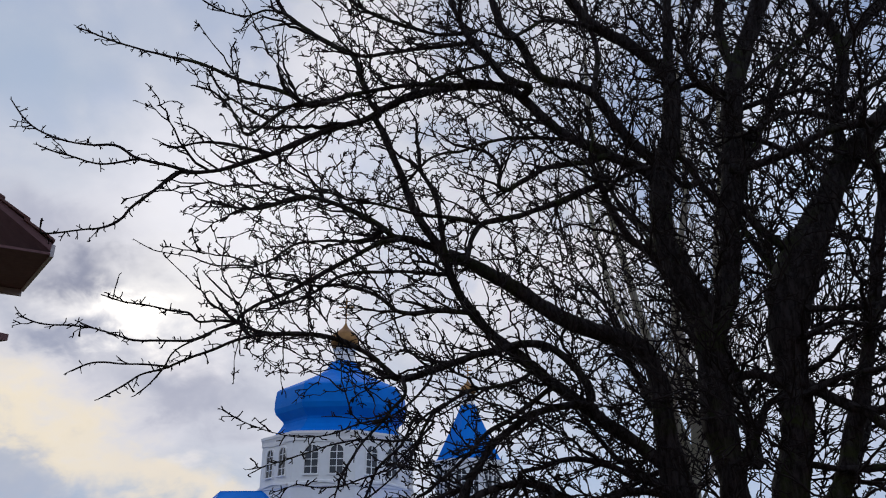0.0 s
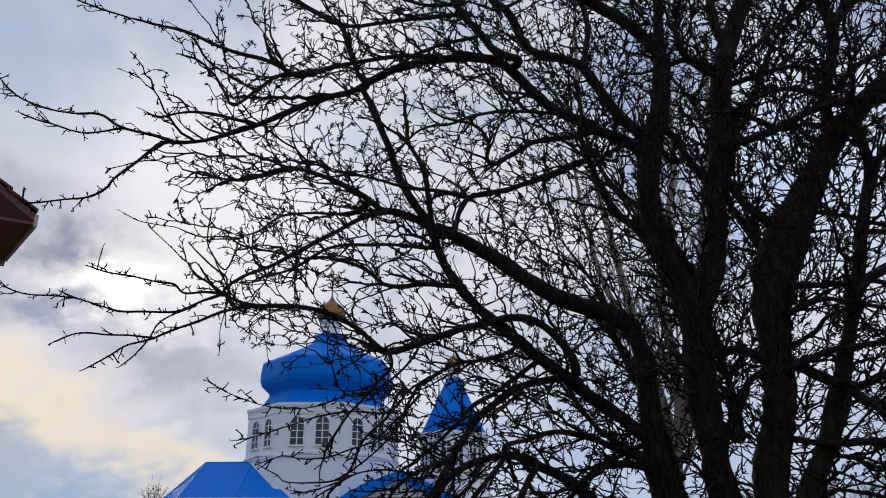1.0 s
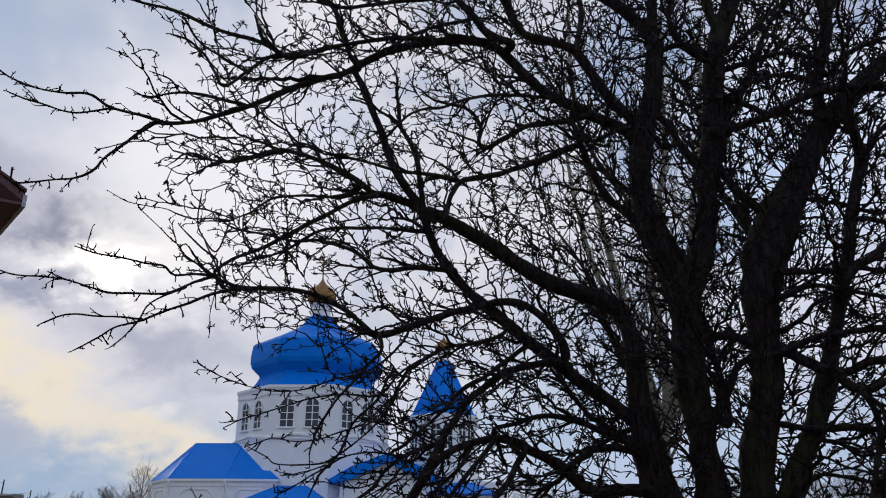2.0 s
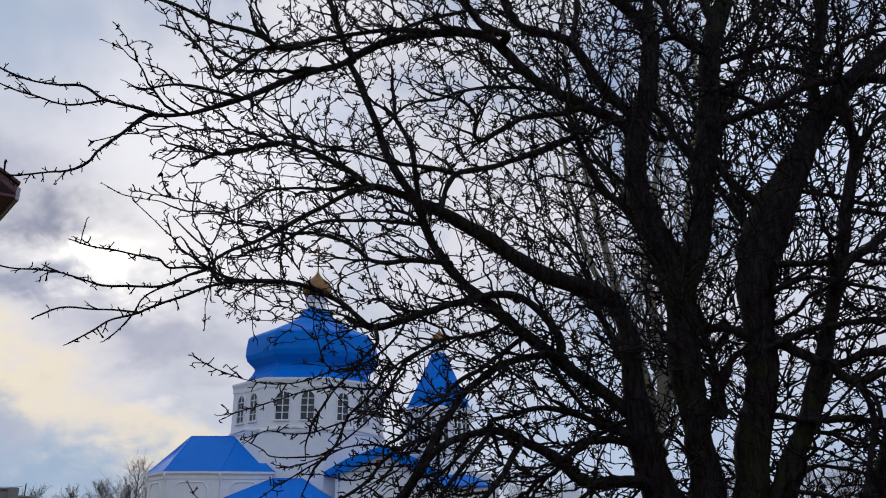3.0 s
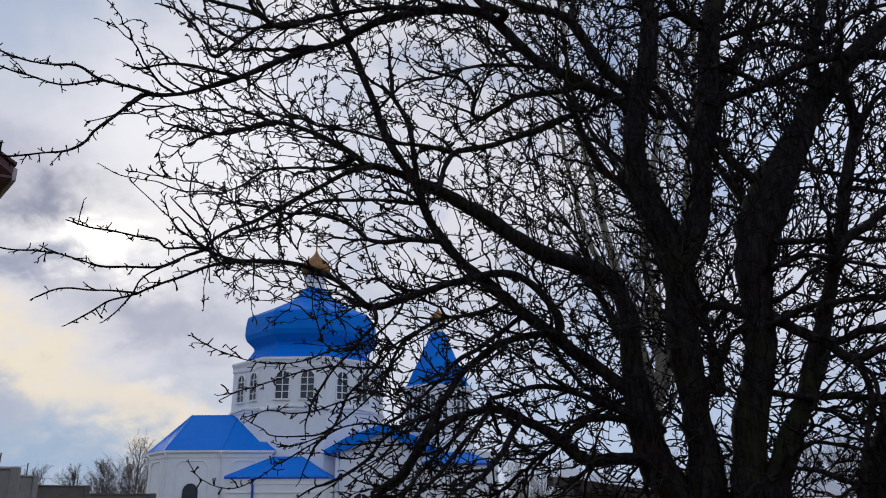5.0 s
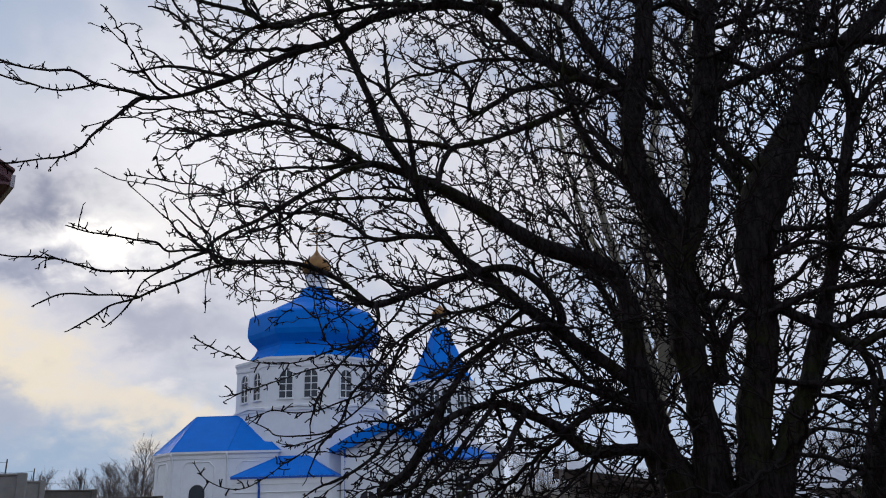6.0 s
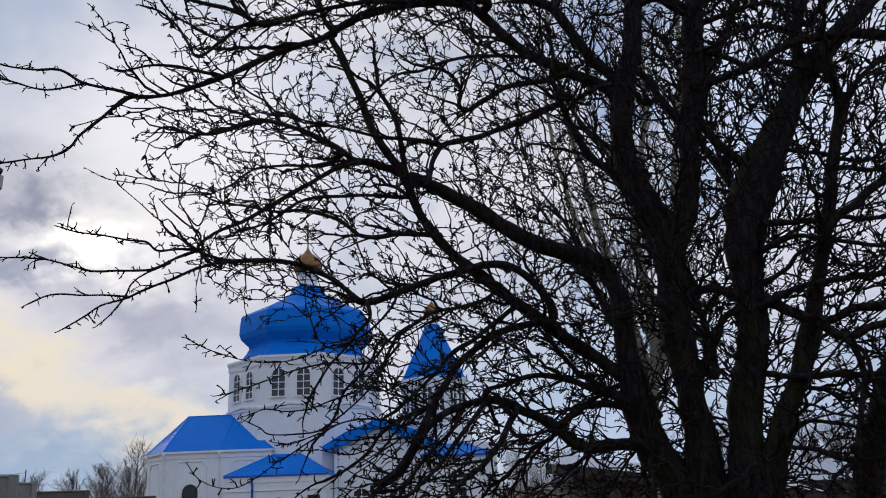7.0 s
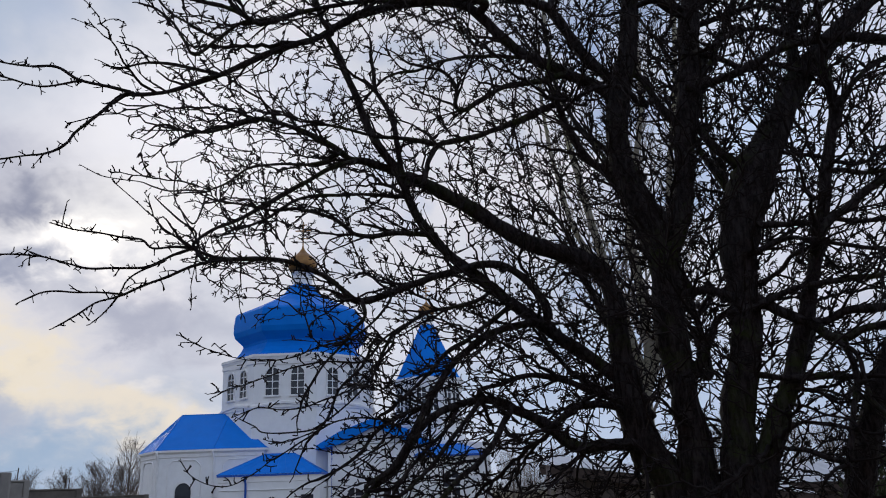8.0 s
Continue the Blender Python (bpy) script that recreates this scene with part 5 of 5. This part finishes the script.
# shrubs and trees in the distance
for x, y, h, s in ((-25.6, 48, 3.3, 1), (-23.2, 50, 3.8, 2), (-29.6, 50, 3.9, 3), (-21.4, 50, 3.9, 4), (-19.0, 49, 5.2, 5), (-18.3, 51, 4.8, 6), (-32.5, 54, 4.2, 8), (-27.4, 54, 3.8, 9), (-22.4, 53, 4.0, 10), (-20.6, 52, 4.0, 20)):
    bare_tree("bare_tree", (x, y, 0), h, 0.10, "small bare tree with fine brown twigs beyond the fence", "tree", FAR_TWIG, FAR_TWIG, s, (0.2, 0), 34, 0.08, 1.0, 12, 0.45, "bare trees beyond the fence", 0.020)
for x, y, h, s in ((3.2, 44, 4.2, 11), (4.6, 47, 4.0, 12), (6.0, 46, 3.6, 13), (15.5, 34, 4.0, 14), (13.6, 33, 4.1, 15), (18.0, 37, 4.3, 16), (16.8, 32, 3.7, 17), (9.5, 40, 4.0, 18), (12.0, 38, 4.1, 19)):
    bare_tree("bare_shrub", (x, y, 0), h, 0.07, "dense bare reddish-brown shrub near the sheds", "shrub", FAR_TWIG, FAR_TWIG, s, (0.1, 0), 40, 0.04, 0.9, 12, 0.5, "bare shrubs by the sheds", 0.015)


# ---- fence at the yard's edge ----


def fence_panel(x0, y0, x1, y1, h, mat, label):
    """A cast panel with a coping, between two places."""
    p = thing("fence_panel", (x0, y0, 0), label, "fence", "yard fence")
    length = math.hypot(x1 - x0, y1 - y0)
    m = Matrix.Rotation(math.atan2(y1 - y0, x1 - x0), 4, "Z")
    box("slab", (0, -0.07, 0), (length, 0.07, h - 0.06), mat, p, 0.015, turn=m)
    box("coping", (-0.02, -0.1, h - 0.06), (length + 0.02, 0.1, h), mat, p, 0.015, turn=m)
    box("post", (length - 0.1, -0.12, 0), (length + 0.1, 0.12, h + 0.006), mat, p, 0.015, turn=m)
    # iron stays with a slack wire along the top
    ends = [(length * 0.15, 0.0), (length * 0.88, 0.0)]
    for x, y in ends:
        skin = Skin()
        skin.tube([m @ Vector((x, y, h - 0.1)), m @ Vector((x + 0.01, y, h + 0.34))], [0.018, 0.016], 5)
        skin.link("stay", FASCIA, p, "rusty iron stay")
    a, b = (m @ Vector((x, y, h + 0.27)) for x, y in ends)
    skin = Skin()
    skin.tube([a.lerp(b, k / 8) - Vector((0, 0, 0.06 * 4 * (k / 8) * (1 - k / 8))) for k in range(9)], [0.005] * 9, 3)
    skin.link("wire", FASCIA, p)
    return p


GREY, DARK = "grey concrete fence panel with a plain coping", "dark weathered board fence run beyond the concrete fence"
fence_panel(-13.7, 19.0, -10.66, 20.0, 2.50, FENCE, GREY)
fence_panel(-13.1, 22.0, -12.24, 24.0, 2.45, FENCE, GREY)
fence_panel(-15.4, 28.0, -13.34, 30.0, 2.31, FENCE_DARK, GREY)
fence_panel(-17.5, 37.5, -13.9, 38.3, 2.14, FENCE_DARK, DARK)



# ---- sheds ----
def lean_to(x0, x1, y0, depth, z0, z1, rise, label):
    """A long low shed: brown wall under a ribbed sheet roof that falls along its length."""
    s = thing("shed", (x0, y0, 0), label, "shed")
    length = x1 - x0
    lower = lambda t: z0 + (z1 - z0) * t
    wall = [(0.8, 0.5), (length - 0.15, 0.5), (length - 0.15, depth), (0.8, depth)]
    v, f_ = loft([[(x, y, 0.0) for x, y in wall], [(x, y, lower(x / length) - 0.05 + rise * y / depth) for x, y in wall]])
    link_mesh("wall", v, f_, SHED_WALL, s)
    n = int(length / 0.18)
    v, f_ = [], []
    for i in range(n + 1):
        x = length * i / n
        z = lower(i / n) + 0.018 * (i % 2)
        v += [(x, -0.15, z), (x, depth + 0.1, z + rise), (x, -0.15, z - 0.012), (x, depth + 0.1, z + rise - 0.012)]
    for i in range(n):
        a, b = i * 4, i * 4 + 4
        f_ += [(a, b, b + 1, a + 1), (a + 2, a + 3, b + 3, b + 2), (a, a + 2, b + 2, b), (a + 1, b + 1, b + 3, a + 3)]
    link_mesh("roof", v, f_, SHEET, s, "grey ribbed roof sheets")
    v, f_ = loft([[(0, -0.12, z0 - 0.30), (length, -0.12, z1 - 0.30), (length, -0.08, z1 - 0.30), (0, -0.08, z0 - 0.30)], [(0, -0.12, z0 - 0.02), (length, -0.12, z1 - 0.02), (length, -0.08, z1 - 0.02), (0, -0.08, z0 - 0.02)]])
    link_mesh("fascia", v, f_, FASCIA, s, "dark brown fascia board")
    return s


lean_to(2.55, 10.3, 24.0, 3.2, 2.40, 1.30, 0.45, "long low brown shed with a ribbed grey sheet roof")
lean_to(10.2, 18.0, 27.5, 3.0, 1.64, 1.60, 0.72, "small grey outbuilding behind the long shed")


# ---- house eave at the yard's other side ----
def house():
    h = thing("house", (-7.4, 9.0, 0), "red brick house with a tiled roof and white eave boards", "house")
    o = Vector((-7.4, 9.0, 0))
    A, B = Vector((-4.76, 8.0, 4.99)) - o, Vector((-5.78, 9.22, 5.04)) - o
    u = Vector((-0.74, -0.44, 0.60))
    length = 3.0
    up = Vector((0, 0, 0.10))
    quad = [A, B, B + u * length, A + u * length]
    v, f_ = loft([[tuple(p + up * 0.12) for p in quad], [tuple(p + up) for p in quad]])
    roof = link_mesh("roof", v, f_, SOFFIT, h, "dark red-brown tiled roof with boarded soffit")
    across, along = (B - A), u
    for r in range(9):
        for c in range(8):
            t0, t1 = c / 8, (c + 0.96) / 8
            s0, s1 = r * 0.33, r * 0.33 + 0.40
            lift0, lift1 = 0.13, 0.09
            ps = [A + across * (t0 - 0.02) + along * s0, A + across * (t1 - 0.02) + along * s0, A + across * (t1 - 0.02) + along * s1, A + across * (t0 - 0.02) + along * s1]
            top = [tuple(p + Vector((0, 0, l + 0.03))) for p, l in zip(ps, (lift0, lift0, lift1, lift1))]
            low = [tuple(p + Vector((0, 0, l))) for p, l in zip(ps, (lift0, lift0, lift1, lift1))]
            link_mesh("tile", *loft([low, top]), ROOF_RED, roof)
    # white boards along the eave and its return
    d = (B - A).normalized()
    for p, q, name in ((A, B, "eave_board"), (B, B + Vector((-1.6, -0.95, 0)), "return_board")):
        e = (q - p).normalized()
        nrm = Vector((e.y, -e.x, 0)) * 0.02
        low = -0.04 if name == "eave_board" else -0.10
        ring0 = [tuple(p + nrm + Vector((0, 0, z))) for z in (low, 0.10)] + [tuple(p - nrm + Vector((0, 0, z))) for z in (0.10, low)]
        ring1 = [tuple(q + nrm + Vector((0, 0, z))) for z in (low, 0.10)] + [tuple(q - nrm + Vector((0, 0, z))) for z in (0.10, low)]
        link_mesh(name, *loft([ring0, ring1]), EAVE, h, "white painted eave board")
    # boarded soffit
    s = [A - Vector((0, 0, 0.02)), B - Vector((0, 0, 0.02)), B + Vector((-1.6, -0.95, -0.02)), A + Vector((-1.6, -0.95, -0.02))]
    v, f_ = loft([[tuple(p) for p in s], [tuple(p + Vector((0, 0, 0.03))) for p in s]])
    link_mesh("soffit", v, f_, SOFFIT, h)
    # wall and the lower bay roof
    wall = [Vector((-6.6, 7.3, 0)) - o, Vector((-7.4, 8.5, 0)) - o, Vector((-12.4, 5.2, 0)) - o, Vector((-11.6, 4.0, 0)) - o]
    v, f_ = loft([[tuple(p) for p in wall], [tuple(p + Vector((0, 0, 5.0))) for p in wall]])
    link_mesh("wall", v, f_, BRICK, h)
    t = Vector((-5.06, 8.0, 4.02)) - o
    q = [t, t + Vector((-0.12, 0.05, 0)), t + Vector((-1.7, -0.45, 0.1)), t + Vector((-1.5, -0.9, 0.1))]
    v, f_ = loft([[tuple(p - Vector((0, 0, 0.02 + 0.07 * k))) for k, p in zip((0, 0, 1, 1), q)], [tuple(p + Vector((0, 0, 0.05)) + Vector((-0.25 * k, 0, 0.12 * k))) for k, p in zip((0, 0, 1, 1), q)]])
    link_mesh("lower_eave", v, f_, SOFFIT, h, "dark boarded lower eave corner")


house()


def shade_wall():
    """Unseen plain wall added behind the viewer: closes the yard and shades the pear."""
    # added to block the open sky that lights the stems from the front
    w_ = tagged(box("shade_wall_south", (-14.0, -3.4, -0.05), (10.0, -3.0, 6.5), BRICK, None, 0.01), "unseen plain red brick wall added behind the yard to shade the pear tree", "wall", "", "structure")
    return w_


shade_wall()


# ---- evergreen by the sheds, post ----
def evergreen(at, height, wide, seed):
    """A dark clipped evergreen: a stem under a crown of many small sprays."""
    g = random.Random(seed)
    e_ = thing("evergreen_shrub", at, "dark green evergreen shrub with yellowish spray tips", "shrub")
    skin = Skin()
    skin.tube([Vector((0, 0, -0.05)), Vector((0.02, 0, height * 0.5)), Vector((0, 0.02, height * 0.9))], [0.05, 0.04, 0.015], 7, 0.1)
    skin.link("stem", BARK, e_)
    v, f_ = [], []
    for _ in range(5200):
        h = g.random() ** 0.8
        a, r = g.uniform(0, 2 * math.pi), wide * (1.0 - 0.65 * h) * math.sqrt(g.uniform(0.15, 1.0)) * g.uniform(0.8, 1.15)
        c = Vector((r * math.cos(a), r * math.sin(a), 0.12 + h * height))
        d = Vector((math.cos(a) * 0.6 + g.gauss(0, 0.4), math.sin(a) * 0.6 + g.gauss(0, 0.4), g.uniform(0.2, 1.2))).normalized() * g.uniform(0.03, 0.075)
        s = d.orthogonal().normalized() * g.uniform(0.008, 0.016)
        s.rotate(Euler((g.uniform(-1, 1), g.uniform(-1, 1), g.uniform(-3, 3))))
        k = len(v)
        v += [c, c + d * 0.5 + s, c + d, c + d * 0.5 - s]
        f_.append((k, k + 1, k + 2, k + 3))
    tagged(link_mesh("foliage", v, f_, IVY, e_), kind="stuff")
    return e_


evergreen((3.58, 7.2, 0), 1.72, 0.5, 4)
evergreen((4.5, 7.6, 0), 1.75, 0.5, 9)
post = thing("post", (2.35, 20.6, 0), "pale weathered wooden post beside the shed", "post")
skin = Skin()
skin.tube([Vector((0, 0, -0.05)), Vector((0.01, 0, 1.2)), Vector((0.03, 0, 2.2))], [0.055, 0.052, 0.048], 8, 0.08)
skin.link("shaft", SHED_WALL, post)
turned("cap", [(0.055, 2.19), (0.05, 2.23), (0.02, 2.25)], 8, SHED_WALL, post, c=(0.03, 0.0))
